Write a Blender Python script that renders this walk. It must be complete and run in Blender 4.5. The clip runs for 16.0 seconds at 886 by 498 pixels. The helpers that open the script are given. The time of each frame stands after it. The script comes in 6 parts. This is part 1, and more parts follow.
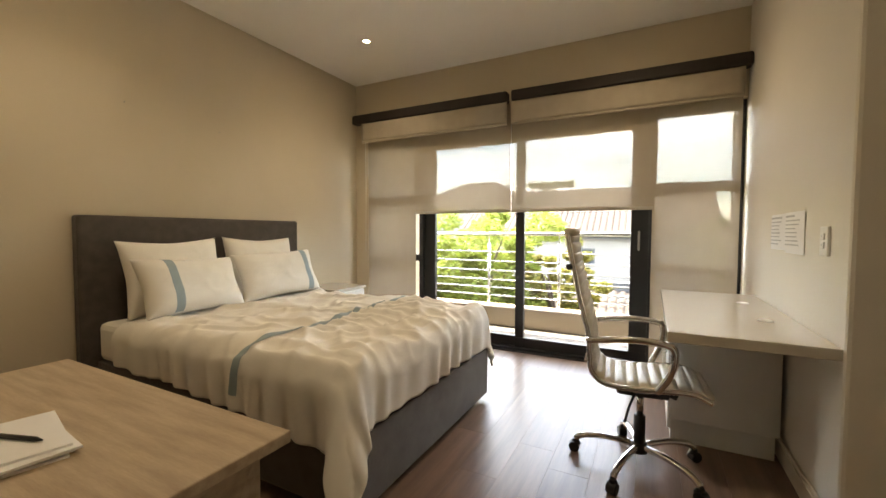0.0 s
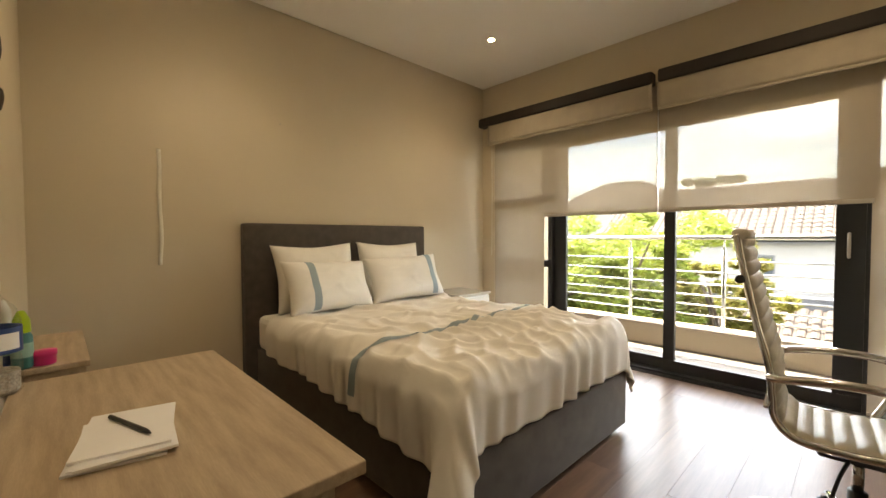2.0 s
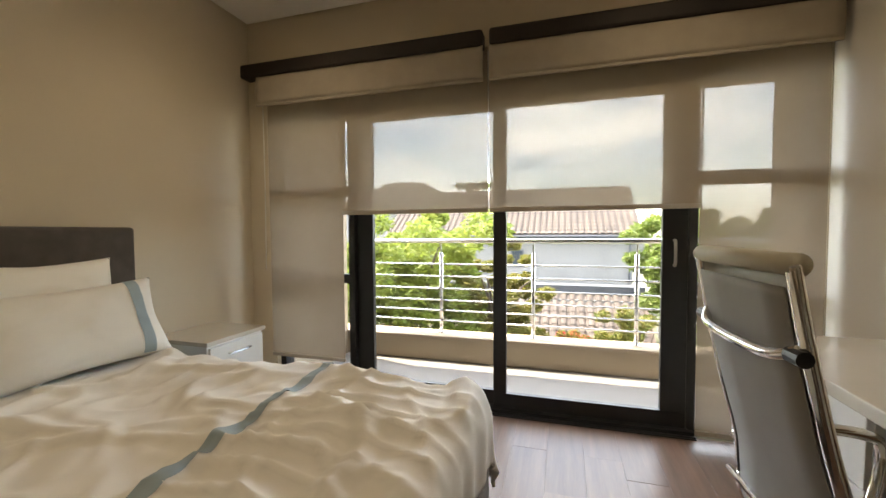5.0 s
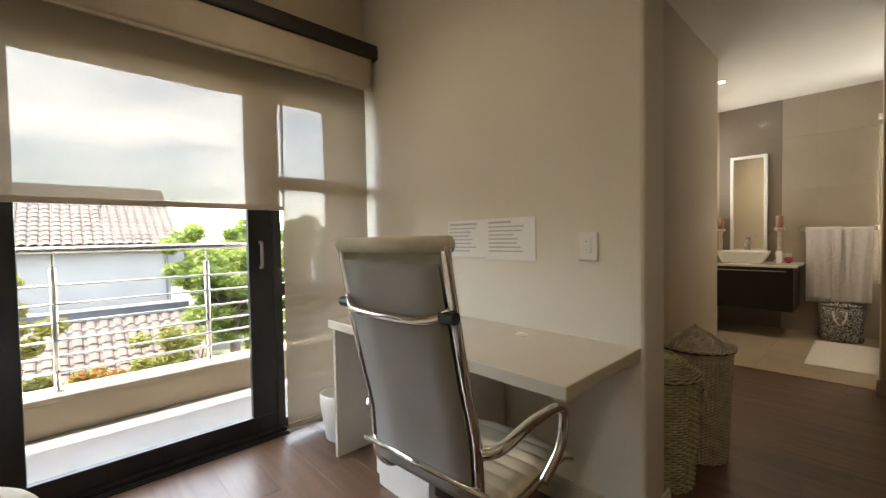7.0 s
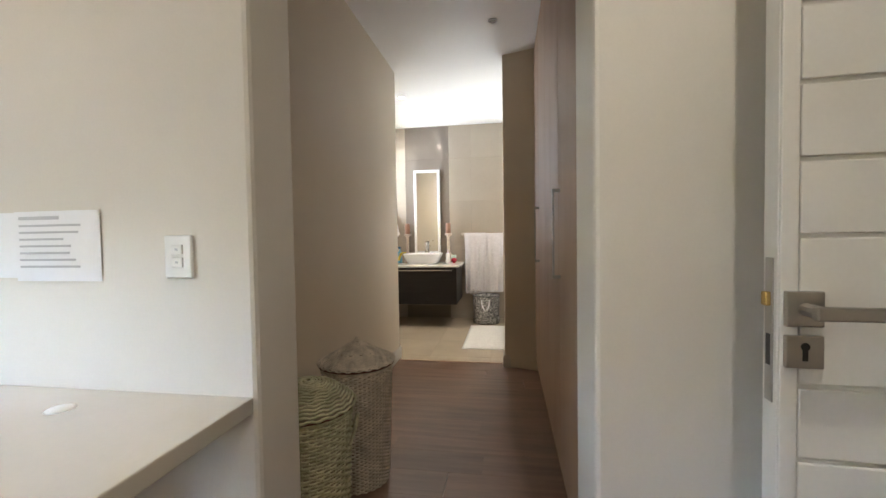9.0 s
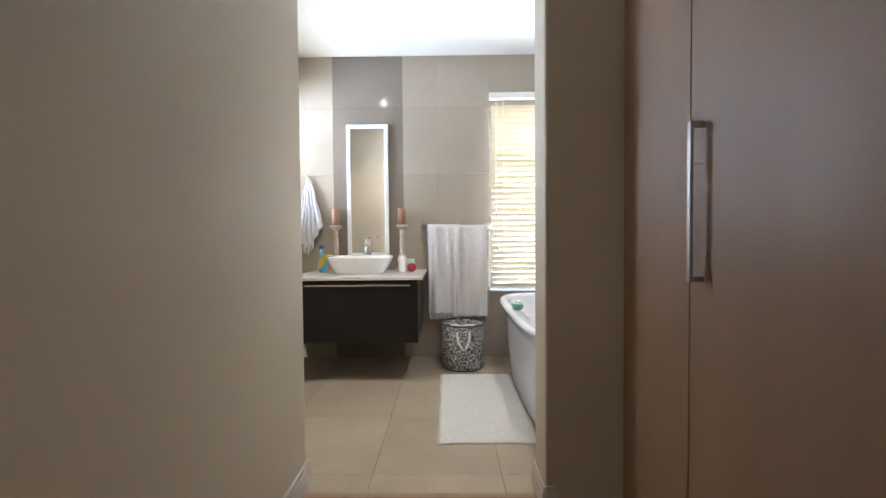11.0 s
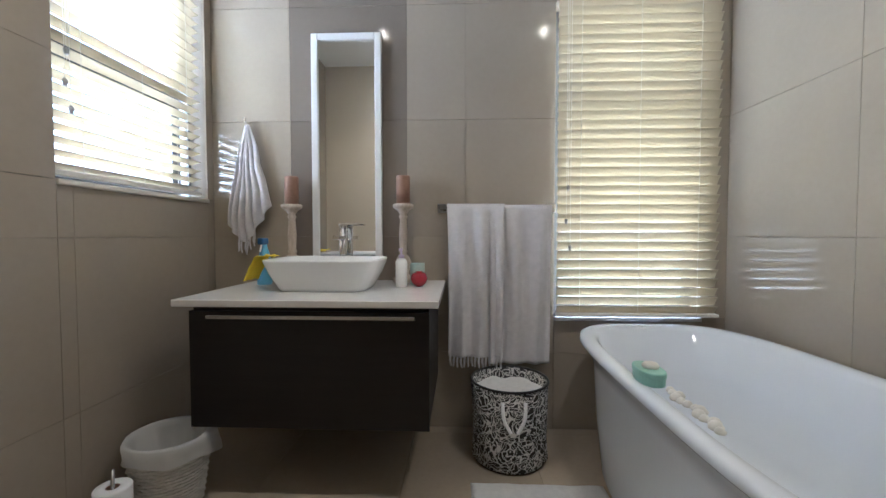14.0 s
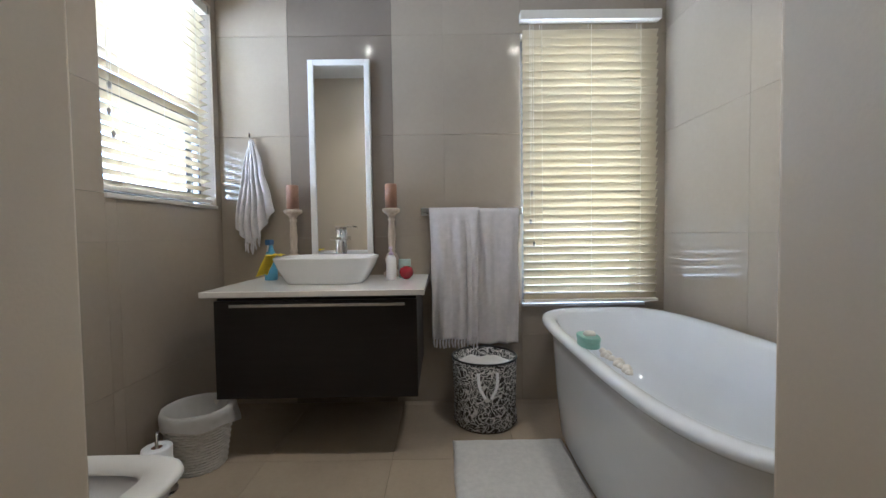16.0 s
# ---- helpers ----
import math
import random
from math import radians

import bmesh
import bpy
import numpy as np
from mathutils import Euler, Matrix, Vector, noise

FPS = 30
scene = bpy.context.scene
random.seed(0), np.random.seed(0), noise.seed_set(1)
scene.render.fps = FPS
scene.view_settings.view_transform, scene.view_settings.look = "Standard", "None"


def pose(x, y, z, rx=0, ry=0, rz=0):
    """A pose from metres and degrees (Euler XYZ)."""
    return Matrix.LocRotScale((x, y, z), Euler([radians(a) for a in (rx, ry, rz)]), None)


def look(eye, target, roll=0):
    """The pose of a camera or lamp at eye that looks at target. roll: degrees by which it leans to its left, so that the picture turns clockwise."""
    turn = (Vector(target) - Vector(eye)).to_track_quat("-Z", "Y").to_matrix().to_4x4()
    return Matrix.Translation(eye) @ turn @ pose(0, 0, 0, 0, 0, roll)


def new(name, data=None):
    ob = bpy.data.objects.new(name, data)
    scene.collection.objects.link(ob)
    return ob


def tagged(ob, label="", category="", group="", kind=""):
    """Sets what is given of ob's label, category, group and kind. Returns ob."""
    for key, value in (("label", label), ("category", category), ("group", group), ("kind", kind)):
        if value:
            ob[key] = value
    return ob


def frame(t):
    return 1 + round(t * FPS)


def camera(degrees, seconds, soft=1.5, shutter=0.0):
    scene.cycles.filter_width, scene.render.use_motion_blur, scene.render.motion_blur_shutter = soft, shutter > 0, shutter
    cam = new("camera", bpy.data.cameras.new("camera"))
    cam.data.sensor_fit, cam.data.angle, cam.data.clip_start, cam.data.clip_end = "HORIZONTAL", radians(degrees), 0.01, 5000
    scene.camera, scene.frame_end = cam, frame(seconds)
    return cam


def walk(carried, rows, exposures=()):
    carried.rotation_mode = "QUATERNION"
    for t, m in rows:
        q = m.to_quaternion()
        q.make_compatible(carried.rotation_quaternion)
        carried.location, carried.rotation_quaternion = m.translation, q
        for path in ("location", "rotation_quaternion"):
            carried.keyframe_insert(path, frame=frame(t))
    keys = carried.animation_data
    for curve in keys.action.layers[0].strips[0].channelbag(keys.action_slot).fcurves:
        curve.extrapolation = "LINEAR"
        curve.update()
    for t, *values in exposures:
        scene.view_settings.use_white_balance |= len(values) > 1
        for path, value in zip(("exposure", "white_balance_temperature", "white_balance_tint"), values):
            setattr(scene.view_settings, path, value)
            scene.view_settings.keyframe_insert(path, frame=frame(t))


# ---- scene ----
cam = camera(95.5, 16.0)
PATH = [
    (0, (3.133, -3.8, 1.167), (2.213, -2.026, 1.081), 0.2),
    (0.5, (3.132, -3.685, 1.168), (1.934, -2.085, 1.102), -0.1),
    (1, (3.119, -3.634, 1.16), (1.737, -2.19, 1.104), -0.0),
    (1.5, (3.099, -3.62, 1.154), (1.632, -2.262, 1.105), -0.1),
    (2, (3.096, -3.617, 1.16), (1.652, -2.234, 1.099), -0.2),
    (2.5, (3.117, -3.638, 1.165), (1.814, -2.124, 1.065), -0.3),
    (3, (3.118, -3.67, 1.161), (2.026, -2.0, 1.028), -0.0),
    (3.2, (3.14, -3.66, 1.182), (2.116, -1.948, 1.032), 0.4),
    (5.3, (2.259, -2.51, 1.224), (1.855, -0.551, 1.184), -0.9),
    (5.5, (2.185, -2.436, 1.215), (1.935, -0.452, 1.204), -1.3),
    (6, (2.051, -2.355, 1.233), (2.435, -0.392, 1.211), -1.6),
    (6.5, (2.095, -2.405, 1.2), (3.059, -0.653, 1.152), -1.2),
    (7, (2.172, -2.457, 1.182), (3.548, -1.007, 1.123), -1.0),
    (7.5, (2.232, -2.507, 1.179), (3.885, -1.383, 1.117), -1.0),
    (8, (2.295, -2.552, 1.182), (4.125, -1.747, 1.115), -1.4),
    (8.5, (2.472, -2.577, 1.173), (4.399, -2.046, 1.105), -1.2),
    (9, (2.768, -2.557, 1.178), (4.742, -2.243, 1.116), -0.9),
    (9.2, (2.914, -2.498, 1.174), (4.898, -2.255, 1.114), -0.8),
    (11.3, (5.138, -2.142, 1.093), (7.138, -2.119, 1.04), -0.5),
    (11.5, (5.343, -2.145, 1.103), (7.341, -2.099, 1.034), -0.4),
    (12, (5.734, -2.087, 1.076), (7.732, -2.038, 0.998), -0.4),
    (12.5, (6.03, -2.069, 1.067), (8.027, -2.007, 0.977), -0.2),
    (13, (6.241, -2.044, 1.051), (8.238, -1.984, 0.961), 0.0),
    (13.5, (6.345, -2.037, 1.061), (8.343, -1.977, 0.981), 0.1),
    (14, (6.327, -2.036, 1.06), (8.323, -1.949, 0.99), -0.0),
    (14.5, (6.294, -2.005, 1.047), (8.288, -1.872, 0.977), -0.3),
    (15, (6.251, -1.995, 1.027), (8.243, -1.836, 0.963), -0.4),
    (15.5, (6.15, -2.023, 1.031), (8.144, -1.894, 0.964), -0.6),
    (16, (5.986, -2.036, 1.063), (7.985, -2.044, 0.988), -0.8),
]
walk(cam, [(t, look(eye, target, roll)) for t, eye, target, roll in PATH],
     [(0.0, 5.1, 7700, 10), (3.2, 5.1, 8300, 10), (5.5, 4.4, 7000, 10), (6.0, 4.45, 6800, 10), (6.5, 4.55, 6800, 10), (7.5, 4.95, 7300, 10), (8.0, 5.3, 7200, 10), (8.5, 5.4, 6000, 10), (9.0, 5.75, 5600, 10), (11.3, 5.5, 5000, 10), (12.0, 5.05, 4900, 10), (12.5, 4.7, 4950, 10), (16.0, 4.7, 5000, 10)])

# ---------------------------------------------------------------- world and light
world = bpy.data.worlds.new("sky")
scene.world = world
world.use_nodes = True
wn, wl = world.node_tree.nodes, world.node_tree.links
sky = wn.new("ShaderNodeTexSky")
sky.sky_type = "NISHITA"
sky.sun_disc = False
sky.sun_elevation, sky.sun_rotation = radians(62), radians(-75)
sky.air_density, sky.dust_density = 1.0, 1.5
tc = wn.new("ShaderNodeTexCoord")
mp = wn.new("ShaderNodeMapping")
mp.inputs["Scale"].default_value = (1.6, 1.6, 5.0)
nz = wn.new("ShaderNodeTexNoise")
nz.inputs["Scale"].default_value, nz.inputs["Detail"].default_value, nz.inputs["Roughness"].default_value = 1.5, 7, 0.55
rp = wn.new("ShaderNodeValToRGB")
rp.color_ramp.elements[0].position, rp.color_ramp.elements[1].position = 0.42, 0.70
cloud = wn.new("ShaderNodeMixRGB")
cloud.inputs["Color2"].default_value = (9.0, 9.2, 9.6, 1)
wl.new(tc.outputs["Generated"], mp.inputs["Vector"])
wl.new(mp.outputs["Vector"], nz.inputs["Vector"])
wl.new(nz.outputs["Fac"], rp.inputs["Fac"])
wl.new(rp.outputs["Color"], cloud.inputs["Fac"])
wl.new(sky.outputs["Color"], cloud.inputs["Color1"])
wl.new(cloud.outputs["Color"], wn["Background"].inputs["Color"])
wn["Background"].inputs["Strength"].default_value = 0.085


def lamp(name, kind, energy, m, colour=(1, 1, 1), **more):
    data = bpy.data.lights.new(name, kind)
    data.energy, data.color = energy, colour
    for key, value in more.items():
        if key == "angle":
            data.angle = value
        elif key == "size":
            data.shape, data.size, data.size_y = "RECTANGLE", value[0], value[1]
        elif key == "cone":
            data.spot_size, data.spot_blend = value
        elif key == "radius":
            data.shadow_soft_size = value
    ob = new(name, data)
    ob.matrix_world = m
    return ob


lamp("sun", "SUN", 1.0, look((0, 0, 0), (0.45, -0.12, -0.88)), (1.0, 0.95, 0.86), angle=radians(0.6))
# sky light at the two bathroom windows
lamp("sky_at_side_window", "AREA", 2.7, look((8.05, -0.36, 1.86), (8.05, -1.98, 1.5)), (0.98, 0.985, 1.0), size=(0.9, 1.25))
lamp("sky_at_tall_window", "AREA", 2.3, look((8.88, -2.96, 1.50), (7.28, -2.96, 1.3)), (0.98, 0.985, 1.0), size=(0.72, 1.6))

# ---------------------------------------------------------------- materials
def mat(name, colour, rough=0.6, metal=0.0, vary=0.12, scale=6.0, fine=90.0, bump=0.08, stretch=(1, 1, 1), colour2=None, coat=0.0, piece=0.0, sheen=0.0):
    """A surface with colour that varies at two scales, and fine relief."""
    m = bpy.data.materials.new(name)
    m.use_nodes = True
    n, l = m.node_tree.nodes, m.node_tree.links
    b = n["Principled BSDF"]
    co = n.new("ShaderNodeTexCoord")
    ma = n.new("ShaderNodeMapping")
    ma.inputs["Scale"].default_value = stretch
    l.new(co.outputs["Object"], ma.inputs["Vector"])
    if piece:
        oi = n.new("ShaderNodeObjectInfo")
        ad = n.new("ShaderNodeVectorMath")
        ad.operation = "SCALE"
        ad.inputs[0].default_value = (17.0, 31.0, 9.0)
        l.new(oi.outputs["Random"], ad.inputs["Scale"])
        l.new(ad.outputs["Vector"], ma.inputs["Location"])
    big, small = n.new("ShaderNodeTexNoise"), n.new("ShaderNodeTexNoise")
    big.inputs["Scale"].default_value, big.inputs["Detail"].default_value = scale, 5
    small.inputs["Scale"].default_value, small.inputs["Detail"].default_value = fine, 3
    for t in (big, small):
        l.new(ma.outputs["Vector"], t.inputs["Vector"])
    mix = n.new("ShaderNodeMixRGB")
    c2 = colour2 or tuple(c * (1 - 2.2 * vary) for c in colour)
    mix.inputs["Color1"].default_value, mix.inputs["Color2"].default_value = (*colour, 1), (*c2, 1)
    ramp = n.new("ShaderNodeMapRange")
    ramp.inputs["From Min"].default_value, ramp.inputs["From Max"].default_value = 0.3, 0.7
    l.new(big.outputs["Fac"], ramp.inputs["Value"])
    l.new(ramp.outputs["Result"], mix.inputs["Fac"])
    last = mix.outputs["Color"]
    speck = n.new("ShaderNodeMixRGB")
    speck.blend_type = "MULTIPLY"
    speck.inputs["Fac"].default_value = min(1.0, vary * 2)
    l.new(last, speck.inputs["Color1"])
    l.new(small.outputs["Fac"], speck.inputs["Color2"])
    gain = n.new("ShaderNodeMixRGB")
    gain.blend_type = "MULTIPLY"
    gain.inputs["Fac"].default_value = 1.0
    g = 1 + vary
    gain.inputs["Color2"].default_value = (g, g, g, 1)
    l.new(speck.outputs["Color"], gain.inputs["Color1"])
    last = gain.outputs["Color"]
    if piece:
        hs = n.new("ShaderNodeHueSaturation")
        mr = n.new("ShaderNodeMapRange")
        mr.inputs["To Min"].default_value, mr.inputs["To Max"].default_value = 1 - piece, 1 + piece
        l.new(oi.outputs["Random"], mr.inputs["Value"])
        l.new(mr.outputs["Result"], hs.inputs["Value"])
        l.new(last, hs.inputs["Color"])
        last = hs.outputs["Color"]
    l.new(last, b.inputs["Base Color"])
    rr = n.new("ShaderNodeMapRange")
    rr.inputs["To Min"].default_value, rr.inputs["To Max"].default_value = max(0.02, rough * 0.85), min(1, rough * 1.15)
    l.new(big.outputs["Fac"], rr.inputs["Value"])
    l.new(rr.outputs["Result"], b.inputs["Roughness"])
    b.inputs["Metallic"].default_value = metal
    b.inputs["Coat Weight"].default_value = coat
    b.inputs["Sheen Weight"].default_value = sheen
    if bump:
        bp = n.new("ShaderNodeBump")
        bp.inputs["Strength"].default_value, bp.inputs["Distance"].default_value = bump, 0.01
        l.new(small.outputs["Fac"], bp.inputs["Height"])
        l.new(bp.outputs["Normal"], b.inputs["Normal"])
    return m


def glass(name, tint=(1, 1, 1), rough=0.0):
    """Thin clear pane: it lets light straight through and mirrors a little."""
    m = bpy.data.materials.new(name)
    m.use_nodes = True
    n, l = m.node_tree.nodes, m.node_tree.links
    n.remove(n["Principled BSDF"])
    a, g, x, fr = n.new("ShaderNodeBsdfTransparent"), n.new("ShaderNodeBsdfGlossy"), n.new("ShaderNodeMixShader"), n.new("ShaderNodeLayerWeight")
    a.inputs["Color"].default_value = (*tint, 1)
    g.inputs["Roughness"].default_value = rough
    fr.inputs["Blend"].default_value = 0.12
    sc = n.new("ShaderNodeMath")
    sc.operation, sc.inputs[1].default_value = "MULTIPLY_ADD", 0.30
    sc.inputs[2].default_value = 0.015
    l.new(fr.outputs["Facing"], sc.inputs[0])
    l.new(sc.outputs[0], x.inputs["Fac"])
    l.new(a.outputs["BSDF"], x.inputs[1])
    l.new(g.outputs["BSDF"], x.inputs[2])
    l.new(x.outputs["Shader"], n["Material Output"].inputs["Surface"])
    return m


def sheer(name, colour, clear, scatter=0.6):
    """Open-weave blind cloth: part of the light goes straight through, part is scattered."""
    m = bpy.data.materials.new(name)
    m.use_nodes = True
    n, l = m.node_tree.nodes, m.node_tree.links
    n.remove(n["Principled BSDF"])
    a, d, t = n.new("ShaderNodeBsdfTransparent"), n.new("ShaderNodeBsdfDiffuse"), n.new("ShaderNodeBsdfTranslucent")
    co, nz_ = n.new("ShaderNodeTexCoord"), n.new("ShaderNodeTexNoise")
    nz_.inputs["Scale"].default_value = 7.0
    l.new(co.outputs["Object"], nz_.inputs["Vector"])
    mr = n.new("ShaderNodeMixRGB")
    mr.inputs["Color1"].default_value, mr.inputs["Color2"].default_value = (*colour, 1), (*(c * 0.9 for c in colour), 1)
    l.new(nz_.outputs["Fac"], mr.inputs["Fac"])
    for s in (d, t):
        l.new(mr.outputs["Color"], s.inputs["Color"])
    a.inputs["Color"].default_value = (1.0, 0.97, 0.92, 1)
    x1, x2 = n.new("ShaderNodeMixShader"), n.new("ShaderNodeMixShader")
    x1.inputs["Fac"].default_value, x2.inputs["Fac"].default_value = scatter, clear
    l.new(d.outputs["BSDF"], x1.inputs[1])
    l.new(t.outputs["BSDF"], x1.inputs[2])
    l.new(x1.outputs["Shader"], x2.inputs[1])
    l.new(a.outputs["BSDF"], x2.inputs[2])
    l.new(x2.outputs["Shader"], n["Material Output"].inputs["Surface"])
    return m


def leafy(name, colour, colour2):
    """Leaves: each its own shade, letting some light through."""
    m = bpy.data.materials.new(name)
    m.use_nodes = True
    n, l = m.node_tree.nodes, m.node_tree.links
    b = n["Principled BSDF"]
    ge, mix = n.new("ShaderNodeNewGeometry"), n.new("ShaderNodeMixRGB")
    mix.inputs["Color1"].default_value, mix.inputs["Color2"].default_value = (*colour, 1), (*colour2, 1)
    l.new(ge.outputs["Random Per Island"], mix.inputs["Fac"])
    l.new(mix.outputs["Color"], b.inputs["Base Color"])
    b.inputs["Roughness"].default_value = 0.55
    t, x = n.new("ShaderNodeBsdfTranslucent"), n.new("ShaderNodeMixShader")
    l.new(mix.outputs["Color"], t.inputs["Color"])
    x.inputs["Fac"].default_value = 0.5
    l.new(b.outputs["BSDF"], x.inputs[1])
    l.new(t.outputs["BSDF"], x.inputs[2])
    l.new(x.outputs["Shader"], n["Material Output"].inputs["Surface"])
    return m


def glow(name, colour, strength):
    m = bpy.data.materials.new(name)
    m.use_nodes = True
    b = m.node_tree.nodes["Principled BSDF"]
    b.inputs["Emission Color"].default_value, b.inputs["Emission Strength"].default_value = (*colour, 1), strength
    return m


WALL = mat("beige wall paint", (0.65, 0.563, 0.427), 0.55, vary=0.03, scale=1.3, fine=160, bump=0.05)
# beige paint made paler and cooler: skylight from the window put into the colour
WALL_SKYLIT = mat("beige wall paint paled by skylight", (0.73, 0.685, 0.605), 0.5, vary=0.03, scale=1.3, fine=160, bump=0.05)
CEIL = mat("white ceiling paint", (0.89, 0.87, 0.82), 0.75, vary=0.02, scale=1.0, fine=200, bump=0.03)
SKIRT = mat("white skirting paint", (0.66, 0.61, 0.53), 0.4, vary=0.03, bump=0.02)
PLANK = mat("brown laminate", (0.19, 0.115, 0.075), 0.33, vary=0.16, scale=3.0, fine=26, bump=0.03, stretch=(7, 0.5, 1), colour2=(0.125, 0.073, 0.047), piece=0.12)
JOINT = mat("dark joint", (0.05, 0.035, 0.025), 0.8)
ALU = mat("charcoal window frame", (0.028, 0.028, 0.030), 0.38, metal=0.3, vary=0.05, bump=0.01)
PELMET = mat("dark brown blind cassette", (0.020, 0.011, 0.008), 0.62, vary=0.15, scale=5, bump=0.03)
SHEER = sheer("beige screen blind", (0.44, 0.365, 0.275), 0.062, 0.20)
VALANCE = mat("beige blind fabric valance", (0.42, 0.36, 0.28), 0.85, vary=0.06, scale=7, fine=260, bump=0.12)
BLINDBAR = mat("blind bottom bar", (0.45, 0.39, 0.32), 0.5, vary=0.04)
GLASS = glass("window glass", (0.92, 0.93, 0.93))
OUTWALL = mat("cream exterior plaster", (0.42, 0.335, 0.24), 0.85, vary=0.05, scale=2, fine=60, bump=0.25)
CONCRETE = mat("pale balcony screed", (0.25, 0.235, 0.215), 0.8, vary=0.07, scale=3, fine=50, bump=0.15)
STEEL = mat("brushed stainless steel", (0.62, 0.62, 0.61), 0.24, metal=1.0, vary=0.04, fine=200, bump=0.01)
CHROME = mat("polished chrome", (0.78, 0.77, 0.75), 0.08, metal=1.0, vary=0.02, bump=0.0)
BEDGREY = mat("grey-brown bed fabric", (0.088, 0.072, 0.062), 0.9, vary=0.12, scale=14, fine=420, bump=0.25, sheen=0.15)
LINEN = mat("off-white bed linen", (0.80, 0.765, 0.70), 0.85, vary=0.025, scale=5, fine=500, bump=0.10, sheen=0.1)
BLUEBAND = mat("grey-blue ribbon", (0.30, 0.37, 0.40), 0.7, vary=0.05, fine=400, bump=0.1)
OAK = mat("pale oak laminate", (0.53, 0.42, 0.30), 0.42, vary=0.14, scale=4, fine=40, bump=0.04, stretch=(1.2, 11, 11), colour2=(0.37, 0.275, 0.185))
CREAM = mat("cream lacquered board", (0.60, 0.555, 0.47), 0.22, vary=0.02, bump=0.01)
WHITE = mat("white lacquer", (0.78, 0.77, 0.74), 0.3, vary=0.02, bump=0.01)
LEATHER = mat("cream ribbed leather", (0.52, 0.475, 0.375), 0.42, vary=0.06, scale=12, fine=300, bump=0.12)
MESHGREY = mat("grey chair backing", (0.33, 0.325, 0.32), 0.6, vary=0.05, fine=600, bump=0.15)
BLACK = mat("black plastic", (0.015, 0.015, 0.016), 0.4, vary=0.08, bump=0.02)
PLASTIC = mat("white plastic", (0.80, 0.79, 0.76), 0.35, vary=0.02, bump=0.0)
PAPER = mat("white paper", (0.88, 0.88, 0.89), 0.8, vary=0.02, bump=0.02)
INK = mat("grey print", (0.52, 0.52, 0.54), 0.8, vary=0.02, bump=0.0)
DOORWHITE = mat("white door paint", (0.74, 0.715, 0.66), 0.4, vary=0.03, fine=120, bump=0.03)
NICKEL = mat("satin nickel", (0.46, 0.44, 0.41), 0.32, metal=1.0, vary=0.04, bump=0.01)
BRASS = mat("brass", (0.75, 0.55, 0.2), 0.25, metal=1.0, vary=0.05, bump=0.0)
CUPBOARD = mat("beige satin cupboard board", (0.33, 0.21, 0.12), 0.48, vary=0.05, scale=2, fine=60, bump=0.01, stretch=(3, 3, 0.6))
WICKER = mat("pale wicker", (0.78, 0.68, 0.54), 0.7, vary=0.2, scale=20, fine=150, bump=0.3)
WICKER_GREEN = mat("greenish wicker", (0.62, 0.58, 0.36), 0.7, vary=0.2, scale=20, fine=150, bump=0.3)
WICKER_SHADE = mat("wicker gap shade", (0.42, 0.35, 0.26), 0.85, vary=0.2)
TILE = mat("glossy beige wall tile", (0.40, 0.342, 0.268), 0.09, vary=0.04, scale=2.0, fine=40, bump=0.0, piece=0.02)
TILE_DARK = mat("glossy taupe wall tile", (0.215, 0.18, 0.143), 0.09, vary=0.04, scale=2.0, fine=40, bump=0.0, piece=0.02)
GROUT = mat("tile grout", (0.34, 0.295, 0.235), 0.9, vary=0.05)
FLOORTILE = mat("sand floor tile", (0.45, 0.375, 0.275), 0.22, vary=0.06, scale=3, fine=50, bump=0.02, piece=0.03)
CERAMIC = mat("white ceramic", (0.84, 0.84, 0.84), 0.08, vary=0.01, bump=0.0)
ACRYLIC = mat("white bath acrylic", (0.76, 0.79, 0.84), 0.09, vary=0.01, bump=0.0)
WENGE = mat("black-brown wenge veneer", (0.010, 0.007, 0.006), 0.42, vary=0.3, scale=3, fine=120, bump=0.04, stretch=(6, 1, 12))
STONE = mat("white engineered stone", (0.74, 0.72, 0.68), 0.15, vary=0.03, scale=20, bump=0.0)
MIRROR = mat("mirror glass", (0.86, 0.87, 0.87), 0.01, metal=1.0, vary=0.0, bump=0.0)
TOWEL = mat("pale lilac-white towelling", (0.70, 0.665, 0.665), 0.95, vary=0.05, scale=30, fine=600, bump=0.5, sheen=0.3)
MATCOTTON = mat("cream cotton bath mat", (0.76, 0.74, 0.70), 0.95, vary=0.05, scale=40, fine=300, bump=0.6)
SLAT = sheer("cream blind slat", (0.68, 0.60, 0.44), 0.0, 0.14)
CANDLE = mat("brown candle wax", (0.36, 0.20, 0.125), 0.5, vary=0.12, scale=18, fine=60, bump=0.05)
WASHWOOD = mat("whitewashed turned wood", (0.60, 0.50, 0.39), 0.6, vary=0.15, scale=14, fine=80, bump=0.1, stretch=(4, 4, 1))
YELLOW = mat("yellow cleaning cloth", (0.80, 0.62, 0.02), 0.85, vary=0.06, fine=400, bump=0.3)
BLUEPL = mat("sky blue plastic", (0.16, 0.45, 0.68), 0.35, vary=0.03, bump=0.0)
MINT = mat("mint green plastic", (0.28, 0.50, 0.42), 0.4, vary=0.05, bump=0.0)
REDGLASS = mat("red glass", (0.35, 0.012, 0.025), 0.08, vary=0.05, bump=0.0, coat=0.5)
LILAC = mat("lilac plastic", (0.60, 0.48, 0.62), 0.4, vary=0.03, bump=0.0)
SOAP = mat("ivory soap and shells", (0.78, 0.75, 0.68), 0.5, vary=0.08, scale=30, bump=0.1)
